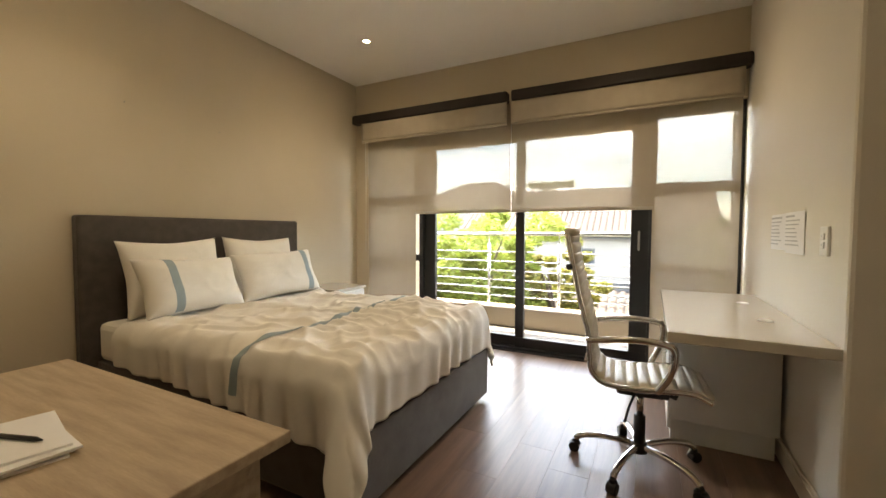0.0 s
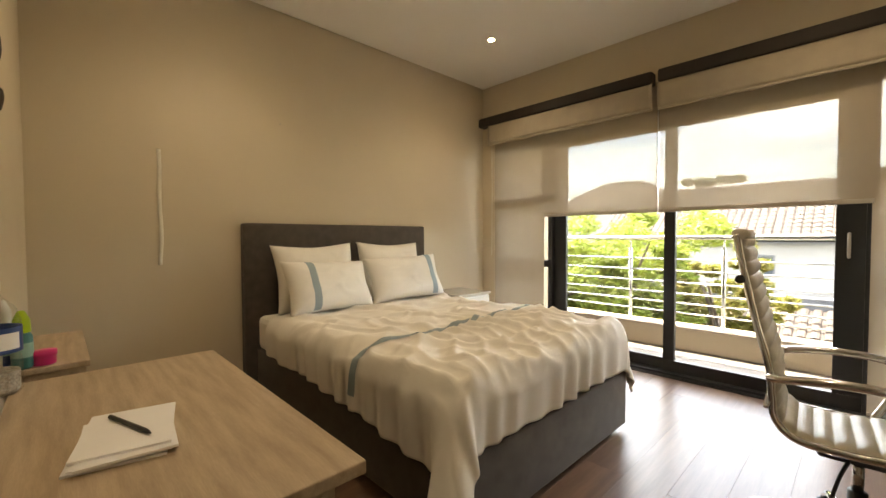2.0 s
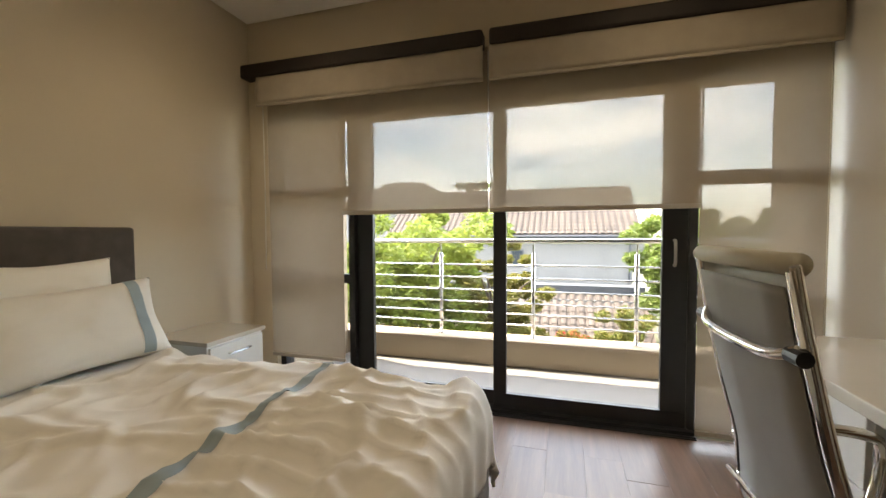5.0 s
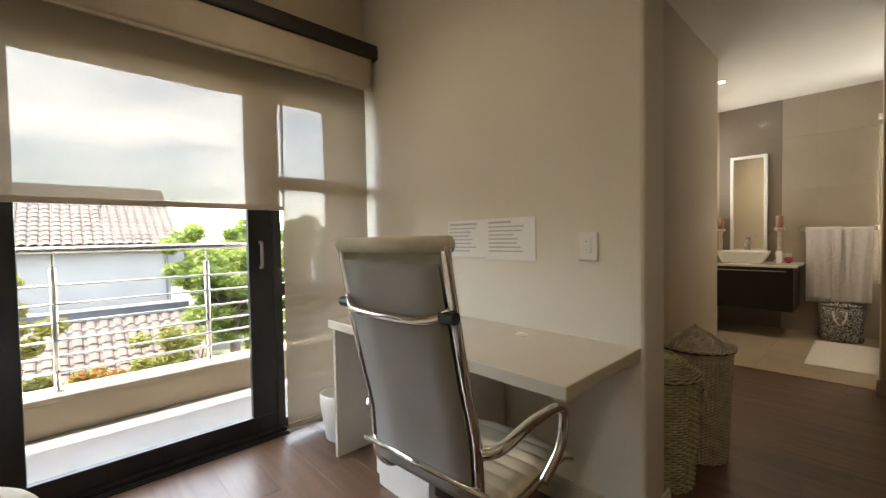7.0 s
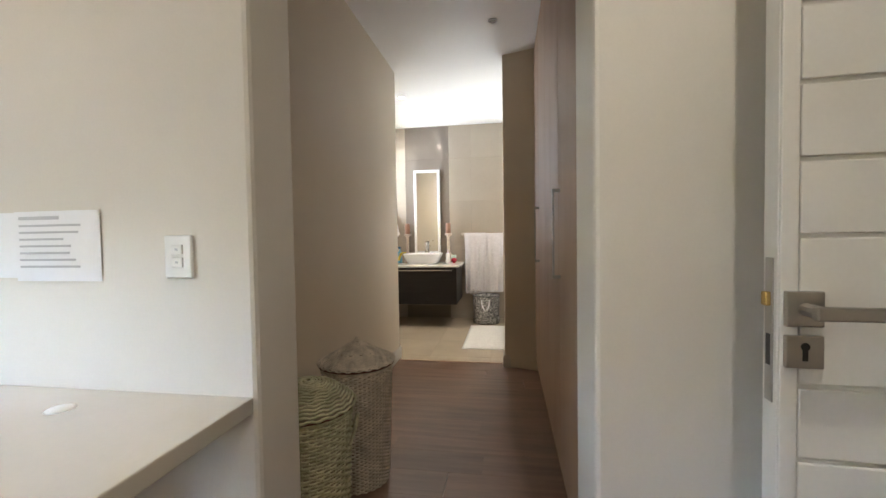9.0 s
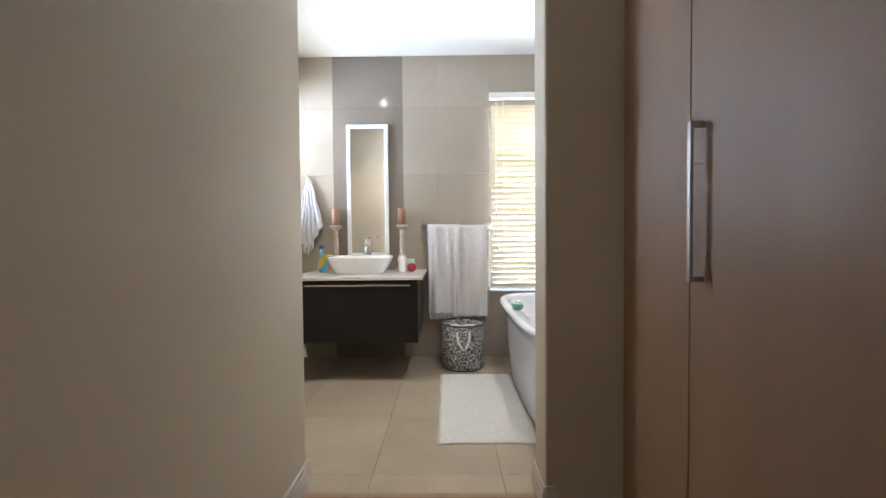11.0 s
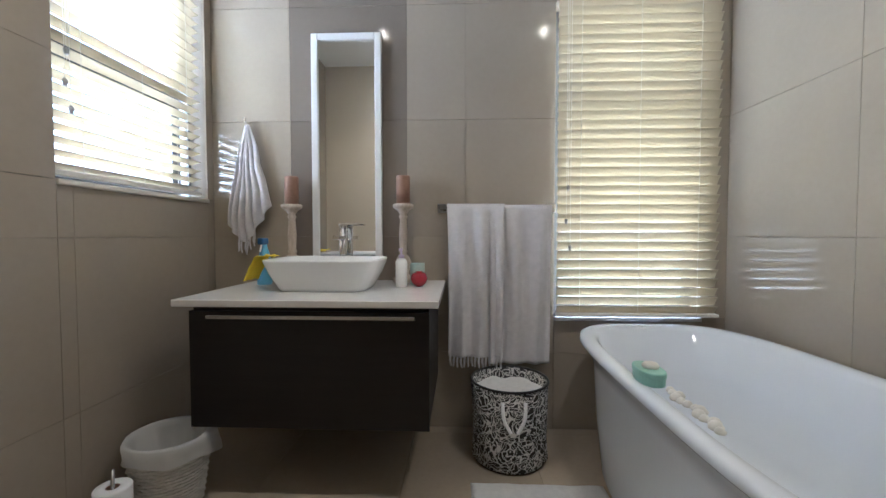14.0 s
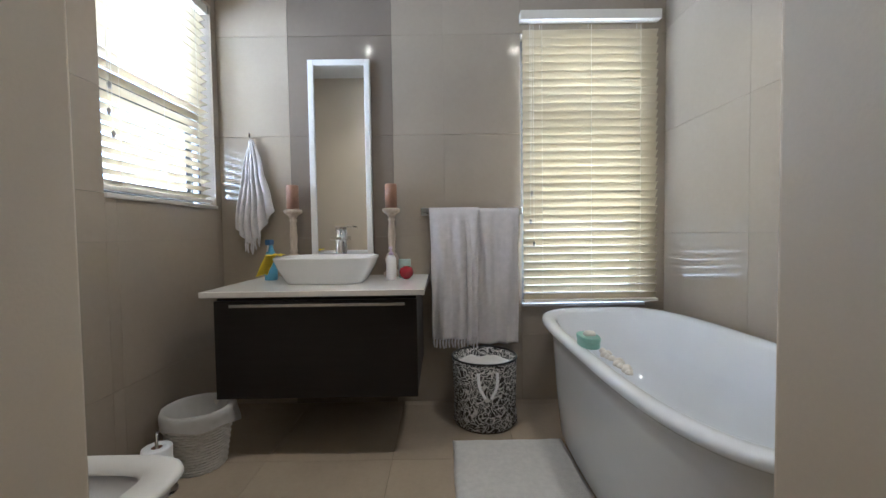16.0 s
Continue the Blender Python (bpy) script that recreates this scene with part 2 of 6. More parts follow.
BAGFILM = sheer("white bin liner film", (0.88, 0.88, 0.87), 0.12, 0.5)
NAVY = mat("navy label", (0.02, 0.07, 0.27), 0.35, vary=0.04, bump=0.0)
LIME = mat("lime plastic", (0.42, 0.62, 0.02), 0.35, vary=0.04, bump=0.0)
PINK = mat("hot pink plastic", (0.75, 0.04, 0.22), 0.35, vary=0.04, bump=0.0)
TEAL = mat("teal plastic", (0.05, 0.22, 0.22), 0.35, vary=0.04, bump=0.0)
CLEARPET = glass("clear bottle plastic", (0.93, 0.95, 0.96), 0.05)
ROOFTILE = mat("terracotta roof tile", (0.10, 0.074, 0.058), 0.85, vary=0.2, scale=1.2, fine=20, bump=0.15, colour2=(0.06, 0.048, 0.041))
HOUSEWALL = mat("white house plaster", (0.21, 0.205, 0.195), 0.9, vary=0.05, scale=0.6, fine=12, bump=0.1)
FASCIA = mat("dark fascia", (0.07, 0.075, 0.085), 0.6, vary=0.08)
SLATE = mat("dark slate roof", (0.075, 0.078, 0.085), 0.7, vary=0.15, scale=2)
BARK = mat("grey bark", (0.13, 0.10, 0.075), 0.9, vary=0.25, scale=8, fine=40, bump=0.5)
LEAF_A = leafy("feathery light green leaves", (0.15, 0.21, 0.03), (0.26, 0.29, 0.06))
LEAF_B = leafy("dark green leaves", (0.11, 0.16, 0.028), (0.19, 0.23, 0.05))
LEAF_C = leafy("yellow-green leaves", (0.13, 0.145, 0.02), (0.22, 0.18, 0.045))
BLOOM = leafy("red blossoms", (0.5, 0.03, 0.03), (0.6, 0.10, 0.08))
GRASS = mat("garden ground", (0.07, 0.085, 0.035), 0.95, vary=0.3, scale=0.6, fine=6, bump=0.3, colour2=(0.13, 0.11, 0.07))
LAMPGLOW = glow("lit lamp", (1.0, 0.82, 0.55), 14.0)
LAMPOFF = mat("unlit lamp glass", (0.30, 0.28, 0.25), 0.2, vary=0.03)


# ---------------------------------------------------------------- building blocks
ORIGIN = {}
SHIFT = Vector((0, 0, 0))       # set while the bathroom is built: its own plan, moved up to the passage
BATHROOM = Vector((-0.22, 0.02, 0))


def thing(name, base, label, category, group="", kind="", turn=0.0):
    """An Empty at the thing's base. Parts are then given in world metres when turn is 0, else around the base."""
    e = new(name)
    e.empty_display_size = 0.1
    e.matrix_world = pose(*(Vector(base) + SHIFT), 0, 0, turn)
    ORIGIN[e] = Vector((0, 0, 0)) if turn else Vector(base)
    return tagged(e, label, category, group, kind)


def local_thing(name, base, label, category, group="", turn=0.0):
    e = thing(name, base, label, category, group)
    e.matrix_world = pose(*base, 0, 0, turn)
    ORIGIN[e] = Vector((0, 0, 0))
    return e


def part(name, bm, material, parent=None, label="", smooth=False, bevel=0.0, kind="", category=""):
    """Links a bmesh as one mesh object under a thing or a part."""
    if parent is not None:
        o = ORIGIN[parent]
        bmesh.ops.translate(bm, verts=bm.verts, vec=-o)
    me = bpy.data.meshes.new(name)
    bmesh.ops.recalc_face_normals(bm, faces=bm.faces)
    if smooth:
        for fc in bm.faces:
            fc.smooth = True
    bm.to_mesh(me)
    bm.free()
    me.materials.append(material)
    ob = new(name, me)
    if parent is not None:
        ob.parent = parent
        ORIGIN[ob] = ORIGIN[parent]
    if bevel:
        bv = ob.modifiers.new("edge", "BEVEL")
        bv.width, bv.segments, bv.limit_method, bv.angle_limit = bevel, 2, "ANGLE", radians(40)
    return tagged(ob, label, category, "", kind)


def solo(name, bm, material, label, category, kind="", group="", smooth=False, bevel=0.0):
    """A thing that is one mesh, with its origin at its base."""
    lo = Vector((min(v.co.x for v in bm.verts), min(v.co.y for v in bm.verts), min(v.co.z for v in bm.verts)))
    hi = Vector((max(v.co.x for v in bm.verts), max(v.co.y for v in bm.verts), lo.z))
    base = (lo + hi) / 2
    bmesh.ops.translate(bm, verts=bm.verts, vec=-base)
    ob = part(name, bm, material, None, label, smooth, bevel, kind, category)
    ob.location = base + SHIFT
    if group:
        ob["group"] = group
    ORIGIN[ob] = base
    return ob


def box(x0, x1, y0, y1, z0, z1, bm=None):
    bm = bm or bmesh.new()
    r = bmesh.ops.create_cube(bm, size=1)
    bmesh.ops.scale(bm, verts=r["verts"], vec=(x1 - x0, y1 - y0, z1 - z0))
    bmesh.ops.translate(bm, verts=r["verts"], vec=((x0 + x1) / 2, (y0 + y1) / 2, (z0 + z1) / 2))
    return bm


def tube(points, radius, bm=None, seg=10, closed=False):
    """A round rod along points; radius is one number or one for each point."""
    bm = bm or bmesh.new()
    pts = [Vector(p) for p in points]
    rad = radius if hasattr(radius, "__len__") else [radius] * len(pts)
    rings, up = [], None
    for i, p in enumerate(pts):
        a, b = pts[(i - 1) % len(pts)] if closed or i else p, pts[(i + 1) % len(pts)] if closed or i < len(pts) - 1 else p
        d = (b - a).normalized()
        if up is None:
            up = Vector((0, 0, 1)) if abs(d.z) < 0.9 else Vector((1, 0, 0))
        side = d.cross(up).normalized()
        up = side.cross(d).normalized()
        rings.append([bm.verts.new(p + (side * math.cos(k * math.tau / seg) + up * math.sin(k * math.tau / seg)) * rad[i]) for k in range(seg)])
    n = len(rings)
    for i in range(n if closed else n - 1):
        a, b = rings[i], rings[(i + 1) % n]
        for k in range(seg):
            bm.faces.new((a[k], a[(k + 1) % seg], b[(k + 1) % seg], b[k]))
    if not closed:
        bm.faces.new(rings[0][::-1])
        bm.faces.new(rings[-1])
    return bm


def curve_points(ctrl, steps=6):
    """Catmull-Rom through the control points."""
    c = [Vector(p) for p in ctrl]
    out = []
    for i in range(len(c) - 1):
        p0, p1, p2, p3 = c[max(0, i - 1)], c[i], c[i + 1], c[min(len(c) - 1, i + 2)]
        for k in range(steps):
            t = k / steps
            out.append(0.5 * ((2 * p1) + (p2 - p0) * t + (2 * p0 - 5 * p1 + 4 * p2 - p3) * t * t + (3 * p1 - p0 - 3 * p2 + p3) * t ** 3))
    return out + [c[-1]]


def lathe(profile, centre, bm=None, seg=28, closed=True):
    """A turned shape from (radius, z) pairs round a vertical axis."""
    bm = bm or bmesh.new()
    cx, cy, cz = centre
    rings = []
    for r, z in profile:
        if r < 1e-5:
            rings.append([bm.verts.new((cx, cy, cz + z))])
        else:
            rings.append([bm.verts.new((cx + r * math.cos(k * math.tau / seg), cy + r * math.sin(k * math.tau / seg), cz + z)) for k in range(seg)])
    for a, b in zip(rings, rings[1:]):
        for k in range(seg):
            j = (k + 1) % seg
            if len(a) == 1 and len(b) > 1:
                bm.faces.new((a[0], b[j], b[k]))
            elif len(b) == 1 and len(a) > 1:
                bm.faces.new((a[k], a[j], b[0]))
            elif len(a) > 1:
                bm.faces.new((a[k], a[j], b[j], b[k]))
    if closed:
        for ring, flip in ((rings[0], True), (rings[-1], False)):
            if len(ring) > 1:
                bm.faces.new(ring[::-1] if flip else ring)
    return bm


def sheet(fn, nu, nv, thick=0.0, bm=None):
    """A grid surface from fn(u, v) with u, v in 0..1; thick gives it a second side."""
    bm = bm or bmesh.new()
    g = [[bm.verts.new(fn(i / nu, j / nv)) for j in range(nv + 1)] for i in range(nu + 1)]
    for i in range(nu):
        for j in range(nv):
            bm.faces.new((g[i][j], g[i + 1][j], g[i + 1][j + 1], g[i][j + 1]))
    if thick:
        bm.normal_update()
        off = {v: bm.verts.new(v.co - v.normal * thick) for row in g for v in row}
        for i in range(nu):
            for j in range(nv):
                bm.faces.new((off[g[i][j]], off[g[i][j + 1]], off[g[i + 1][j + 1]], off[g[i + 1][j]]))
        rim = [g[i][0] for i in range(nu + 1)] + [g[nu][j] for j in range(1, nv + 1)] + [g[i][nv] for i in range(nu - 1, -1, -1)] + [g[0][j] for j in range(nv - 1, 0, -1)]
        for a, b in zip(rim, rim[1:] + rim[:1]):
            bm.faces.new((b, a, off[a], off[b]))
    return bm


def loft(rings, bm=None, cap=True):
    """Joins rings of equal length into a skin."""
    bm = bm or bmesh.new()
    vs = [[bm.verts.new(p) for p in r] for r in rings]
    for a, b in zip(vs, vs[1:]):
        n = len(a)
        for k in range(n):
            bm.faces.new((a[k], a[(k + 1) % n], b[(k + 1) % n], b[k]))
    if cap:
        bm.faces.new(vs[0][::-1])
        bm.faces.new(vs[-1])
    return bm


def wave(x, y, z=0.0, s=1.0):
    return noise.noise(Vector((x * s, y * s, z * s)))


def structure(name, bm, material, label="", bevel=0.0):
    return solo(name, bm, material, label or name.replace("_", " "), name.split("_")[0], "structure", bevel=bevel)


# ---------------------------------------------------------------- the shell: bedroom, passage, bathroom
H_BED, H_PASS, H_BATH = 2.86, 2.76, 2.76
DESK_X, NIB_Y, W2_Y, CUP_Y, PASS_Y = 3.755, -1.885, -2.76, -2.795, -1.505
SOUTH_Y, STUB_X0, STUB_X1, STUB_Y = -3.74, 6.39, 6.58, -2.53
BATH_X, BATH_N, BATH_S, BATH_W = 8.735, -0.685, -3.46, 6.80

# window wall with one wide opening (x 0.22 to 3.755, up to 2.19)
bm = box(-0.2, 0.22, 0.0, 0.2, -0.3, 3.0)
box(0.22, 3.755, 0.0, 0.2, 2.19, 3.0, bm)
box(3.755, 4.0, 0.0, 0.2, -0.3, 3.0, bm)
structure("wall_north", bm, WALL, "beige painted wall around the wide window opening")
structure("wall_west", box(-0.2, 0.0, -3.94, 0.0, -0.1, 3.0), WALL, "beige painted wall behind the bed")
# south wall with the doorway that the walk starts in
bm = box(-0.2, 2.66, -3.94, SOUTH_Y, 0.0, 3.0)
box(2.66, 3.52, -3.94, SOUTH_Y, 2.1, 3.0, bm)
box(3.52, 4.0, -3.94, SOUTH_Y, 0.0, 3.0, bm)
structure("wall_south", bm, WALL, "beige painted wall with a doorway")
bm = box(2.2, 2.3, -5.6, -3.94, 0, 2.9)
box(3.9, 4.0, -5.6, -3.94, 0, 2.9, bm)
box(2.2, 4.0, -5.7, -5.6, 0, 2.9, bm)
structure("wall_landing", bm, WALL, "beige walls of the landing outside the bedroom")
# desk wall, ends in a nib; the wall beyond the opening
structure("wall_east", box(DESK_X, 3.975, NIB_Y, 0.0, -0.1, 3.0), WALL_SKYLIT, "beige wall above the desk with a rounded end", bevel=0.015)
structure("wall_closet", box(DESK_X, 4.01, SOUTH_Y, W2_Y, 0.0, 3.0), WALL_SKYLIT, "beige wall beside the passage, window light in its colour", bevel=0.012)
# passage
structure("wall_passage", box(3.975, STUB_X1, PASS_Y, PASS_Y + 0.2, 0.0, 3.0), WALL, "beige passage wall beside the baskets", bevel=0.008)
bm = loft([[(STUB_X0, STUB_Y, z), (STUB_X1, STUB_Y, z), (STUB_X1, -4.0, z), (6.26, -4.0, z), (6.30, CUP_Y - 0.02, z)] for z in (0.0, 3.0)])
structure("wall_stub", bm, WALL, "beige wall end at the bathroom entrance", bevel=0.01)
structure("wall_behind_cupboards", box(4.01, 6.28, -3.6, -3.45, 0, 3.0), WALL, "plain wall behind the built-in cupboards")
SHIFT = BATHROOM
# bathroom: far wall has a window opening, north wall too
NW = (7.86, 8.68, 1.25, 2.45)   # x0 x1 z0 z1 in the north wall
EW = (-3.33, -2.56, 0.62, 2.29)  # y0 y1 z0 z1 in the east wall
bm = box(BATH_W - 0.2, NW[0], BATH_N + 0.012, BATH_N + 0.22, 0, 3.0)
box(NW[1], BATH_X + 0.25, BATH_N + 0.012, BATH_N + 0.22, 0, 3.0, bm)
box(NW[0], NW[1], BATH_N + 0.012, BATH_N + 0.22, 0, NW[2], bm)
box(NW[0], NW[1], BATH_N + 0.012, BATH_N + 0.22, NW[3], 3.0, bm)
structure("wall_bath_north", bm, GROUT, "tile-backed bathroom wall with a window opening")
bm = box(BATH_X + 0.012, BATH_X + 0.22, EW[1], BATH_N, 0, 3.0)
box(BATH_X + 0.012, BATH_X + 0.22, BATH_S - 0.2, EW[0], 0, 3.0, bm)
box(BATH_X + 0.012, BATH_X + 0.22, EW[0], EW[1], 0, EW[2], bm)
box(BATH_X + 0.012, BATH_X + 0.22, EW[0], EW[1], EW[3], 3.0, bm)
structure("wall_bath_east", bm, GROUT, "tile-backed bathroom wall with a tall window opening")
structure("wall_bath_south", box(BATH_W, BATH_X + 0.2, BATH_S - 0.2, BATH_S - 0.012, 0, 3.0), GROUT, "tile-backed bathroom wall beside the bath")
structure("wall_bath_west", box(BATH_W - 0.2, BATH_W, -1.325, BATH_N + 0.2, 0, 3.0), WALL, "beige bathroom wall behind the toilet")
SHIFT = Vector((0, 0, 0))

# ceilings
bm = box(0.016, DESK_X + 0.1, -3.94, -0.016, H_BED, H_BED + 0.05)
box(-0.2, DESK_X + 0.1, -3.94, 0.2, H_BED + 0.10, H_BED + 0.20, bm)
structure("ceiling_bedroom", bm, CEIL, "white painted bedroom ceiling")
structure("ceiling_landing", box(2.2, 4.0, -5.7, -3.94, 2.75, 2.9), CEIL, "white landing ceiling")
structure("ceiling_passage", box(DESK_X + 0.1, STUB_X1, -3.6, PASS_Y + 0.1, H_PASS, H_PASS + 0.3), CEIL, "white passage ceiling")
structure("ceiling_bathroom", box(STUB_X1, BATH_X, BATH_S - 0.15, BATH_N + 0.25, H_BATH, H_BATH + 0.3), CEIL, "white bathroom ceiling")

# floors: a dark bed with planks and tiles on it
floor = solo("floor", box(-0.1, STUB_X0 + 0.1, -5.7, 0.02, -0.12, -0.012), JOINT, "brown laminate plank floor", "floor", "structure")
SHIFT = BATHROOM
floor_bath = solo("floor_bathroom", box(BATH_W - 0.09, BATH_X + 0.1, BATH_S - 0.1, BATH_N + 0.1, -0.12, -0.012), GROUT, "sand-coloured tiled bathroom floor", "floor", "structure")
SHIFT = Vector((0, 0, 0))
structure("trim_floor_joint", box(STUB_X0 + 0.085, STUB_X0 + 0.115, STUB_Y, PASS_Y, -0.004, 0.004), CUPBOARD, "brown floor joint strip at the bathroom entrance", bevel=0.002)

# skirtings
def skirting(x0, x1, y0, y1, h=0.11):
    bm = box(x0, x1, y0, y1, 0.0, h - 0.02)
    dx, dy = (x1 - x0), (y1 - y0)
    if dx < dy:
        box(x0 + (0.003 if x0 > 1 else 0), x1 - 0.003, y0, y1, h - 0.02, h, bm)
    else:
        box(x0, x1, y0 + 0.003, y1 - 0.003, h - 0.02, h, bm)
    return structure("baseboard", bm, SKIRT, "cream painted skirting board", bevel=0.002)


skirting(DESK_X - 0.018, DESK_X, NIB_Y - 0.018, -0.02)
skirting(DESK_X, 3.993, NIB_Y - 0.018, NIB_Y)
skirting(3.995, STUB_X1, PASS_Y - 0.018, PASS_Y)
skirting(STUB_X0 - 0.016, STUB_X0, CUP_Y + 0.02, STUB_Y)
skirting(STUB_X0 - 0.016, STUB_X1, STUB_Y, STUB_Y + 0.016)
skirting(0.0, 0.018, SOUTH_Y, -2.69)
skirting(0.0, 0.018, -0.98, -0.02)
skirting(DESK_X - 0.018, DESK_X, SOUTH_Y, W2_Y)
skirting(0.018, 2.60, SOUTH_Y, SOUTH_Y + 0.018)

# doorway lining, and the open white door
bm = box(2.62, 2.66, -3.95, SOUTH_Y + 0.012, 0, 2.10)
box(3.52, 3.56, -3.95, SOUTH_Y + 0.002, 0, 2.10, bm)
box(2.62, 3.56, -3.95, SOUTH_Y + 0.012, 2.10, 2.14, bm)
structure("trim_doorway", bm, DOORWHITE, "white painted door lining", bevel=0.003)
door = local_thing("door", (3.515, -3.78, 0.012), "open white panelled door with horizontal grooves and nickel lever", "door", turn=-2.5)
door["kind"] = "structure"
LEAF_W, LEAF_H, TH = 0.765, 2.03, 0.042
part("core", box(-0.01, TH - 0.01, 0, LEAF_W, 0, LEAF_H), DOORWHITE, door, bevel=0.002)
for i in range(16):
    z0 = 0.003 + i * 0.1283
    bm = box(-0.016, -0.0095, 0.062, LEAF_W - 0.03, z0 + 0.004, min(z0 + 0.1243, LEAF_H - 0.003))
    part("groove_panel", bm, DOORWHITE, door, bevel=0.0025)
bm = box(-0.0165, -0.0095, LEAF_W - 0.028, LEAF_W - 0.001, 0.003, LEAF_H - 0.003)
part("latch_stile", bm, DOORWHITE, door, bevel=0.002)
part("lock_plate", box(0.0, 0.022, LEAF_W - 0.0005, LEAF_W + 0.0025, 0.865, 1.12), NICKEL, door, "satin nickel lock plate", bevel=0.001)
part("latch", box(0.004, 0.018, LEAF_W, LEAF_W + 0.012, 1.035, 1.06), BRASS, door, "brass latch tongue", bevel=0.003)
part("bolt_slot", box(0.005, 0.017, LEAF_W + 0.002, LEAF_W + 0.0032, 0.93, 0.985), BLACK, door, "dark bolt slot")
rose = part("handle_rose", box(-0.026, -0.016, LEAF_W - 0.061, LEAF_W - 0.005, 1.005, 1.065), NICKEL, door, "square nickel rose", bevel=0.002)
bm = tube([(-0.02, LEAF_W - 0.033, 1.035), (-0.065, LEAF_W - 0.033, 1.035)], 0.011)
box(-0.075, -0.06, LEAF_W - 0.18, LEAF_W - 0.020, 1.024, 1.046, bm)
part("lever", bm, NICKEL, rose, bevel=0.003)
esc = part("keyhole_plate", box(-0.026, -0.016, LEAF_W - 0.061, LEAF_W - 0.005, 0.935, 0.99), NICKEL, door, "square nickel keyhole plate", bevel=0.002)
bm = tube([(-0.0268, LEAF_W - 0.033, 0.972), (-0.024, LEAF_W - 0.033, 0.972)], 0.007)
box(-0.0268, -0.024, LEAF_W - 0.037, LEAF_W - 0.029, 0.948, 0.972, bm)
part("keyhole", bm, BLACK, esc)
for z in (0.2, 1.75):
    part("hinge", box(-0.004, TH, -0.004, 0.003, z, z + 0.1), NICKEL, door)

# ---------------------------------------------------------------- the window wall: frames, glass, blinds
def frame_bar(parent, name, x0, x1, z0, z1, y0=0.06, y1=0.115, m=None):
    return part(name, box(x0, x1, y0, y1, z0, z1), m or ALU, parent, bevel=0.003)


win = thing("window_1", (2.0, 0.1, 0.0), "wide charcoal aluminium sliding door with sidelights", "window", kind="structure")
frame_bar(win, "head", 0.22, 3.755, 2.13, 2.19, 0.04, 0.14)
frame_bar(win, "threshold", 0.86, 3.15, -0.005, 0.028, 0.0, 0.14)
for x0, x1 in ((0.22, 0.27), (0.845, 0.895), (3.11, 3.16), (3.705, 3.755)):
    frame_bar(win, "mullion", x0, x1, 0.0, 2.13, 0.04, 0.14)
for x0, x1 in ((0.27, 0.845), (3.16, 3.705)):
    for z0, z1 in ((0.0, 0.06), (0.84, 0.91), (1.50, 1.58)):
        frame_bar(win, "transom", x0, x1, z0, z1)
    for z0, z1 in ((0.06, 0.84), (0.91, 1.50), (1.58, 2.13)):
        pane = part("pane", box(x0, x1, 0.085, 0.089, z0, z1), GLASS, win)
        pane.visible_shadow = False
for n, (x0, x1, y0) in enumerate(((0.895, 2.02, 0.085), (1.945, 3.11, 0.042))):
    leaf = part("sliding_leaf", box(x0, x1, y0, y0 + 0.04, 0.03, 0.125), ALU, win, bevel=0.003)
    part("top_rail", box(x0, x1, y0, y0 + 0.04, 2.05, 2.13), ALU, leaf, bevel=0.003)
    part("stile", box(x0, x0 + (0.13 if n == 0 else 0.085), y0, y0 + 0.04, 0.125, 2.05), ALU, leaf, bevel=0.003)
    part("stile", box(x1 - (0.085 if n == 0 else 0.14), x1, y0, y0 + 0.04, 0.125, 2.05), ALU, leaf, bevel=0.003)
    pane = part("pane", box(x0 + 0.08, x1 - 0.08, y0 + 0.018, y0 + 0.022, 0.12, 2.055), GLASS, leaf)
    pane.visible_shadow = False
    if n:
        part("pull_handle", tube(curve_points([(3.035, y0, 1.02), (3.035, y0 - 0.028, 1.035), (3.035, y0 - 0.028, 1.155), (3.035, y0, 1.17)]), 0.009), NICKEL, leaf, "curved grey pull handle", smooth=True)
bm = box(0.86, 3.15, -0.04, -0.0, -0.006, 0.008)
box(0.86, 3.15, -0.03, -0.022, 0.008, 0.014, bm)
structure("trim_threshold", bm, ALU, "charcoal aluminium floor track")

# blinds on two dark cassettes
def cassette(x0, x1):
    c = thing("blind_cassette", ((x0 + x1) / 2, -0.13, 2.36), "dark brown blind cassette above the window", "blind", "dark blind cassettes")
    part("cover", box(x0, x1, -0.20, -0.095, 2.366, 2.466), PELMET, c, bevel=0.016)
    for x in (x0 + 0.07, x1 - 0.07):
        part("bracket", box(x - 0.02, x + 0.02, -0.105, 0.0, 2.40, 2.44), PELMET, c)
    x2, x3 = x0 + 0.13 * (x0 < 1), x1 - 0.045 * (x1 > 3)
    part("valance", sheet(lambda u, v: (x2 + u * (x3 - x2), -0.178 - 0.008 * math.sin(math.pi * v) + 0.003 * wave(u * 9, v * 2, x0), 2.372 - 0.20 * v), 40, 8, 0.004), VALANCE, c, "beige fabric valance under the cassette", smooth=True)
    part("valance_hem", box(x2, x3, -0.186, -0.172, 2.155, 2.172), VALANCE, c, bevel=0.003)
    return c


cassette(0.10, 1.915)
cassette(1.955, 3.752)


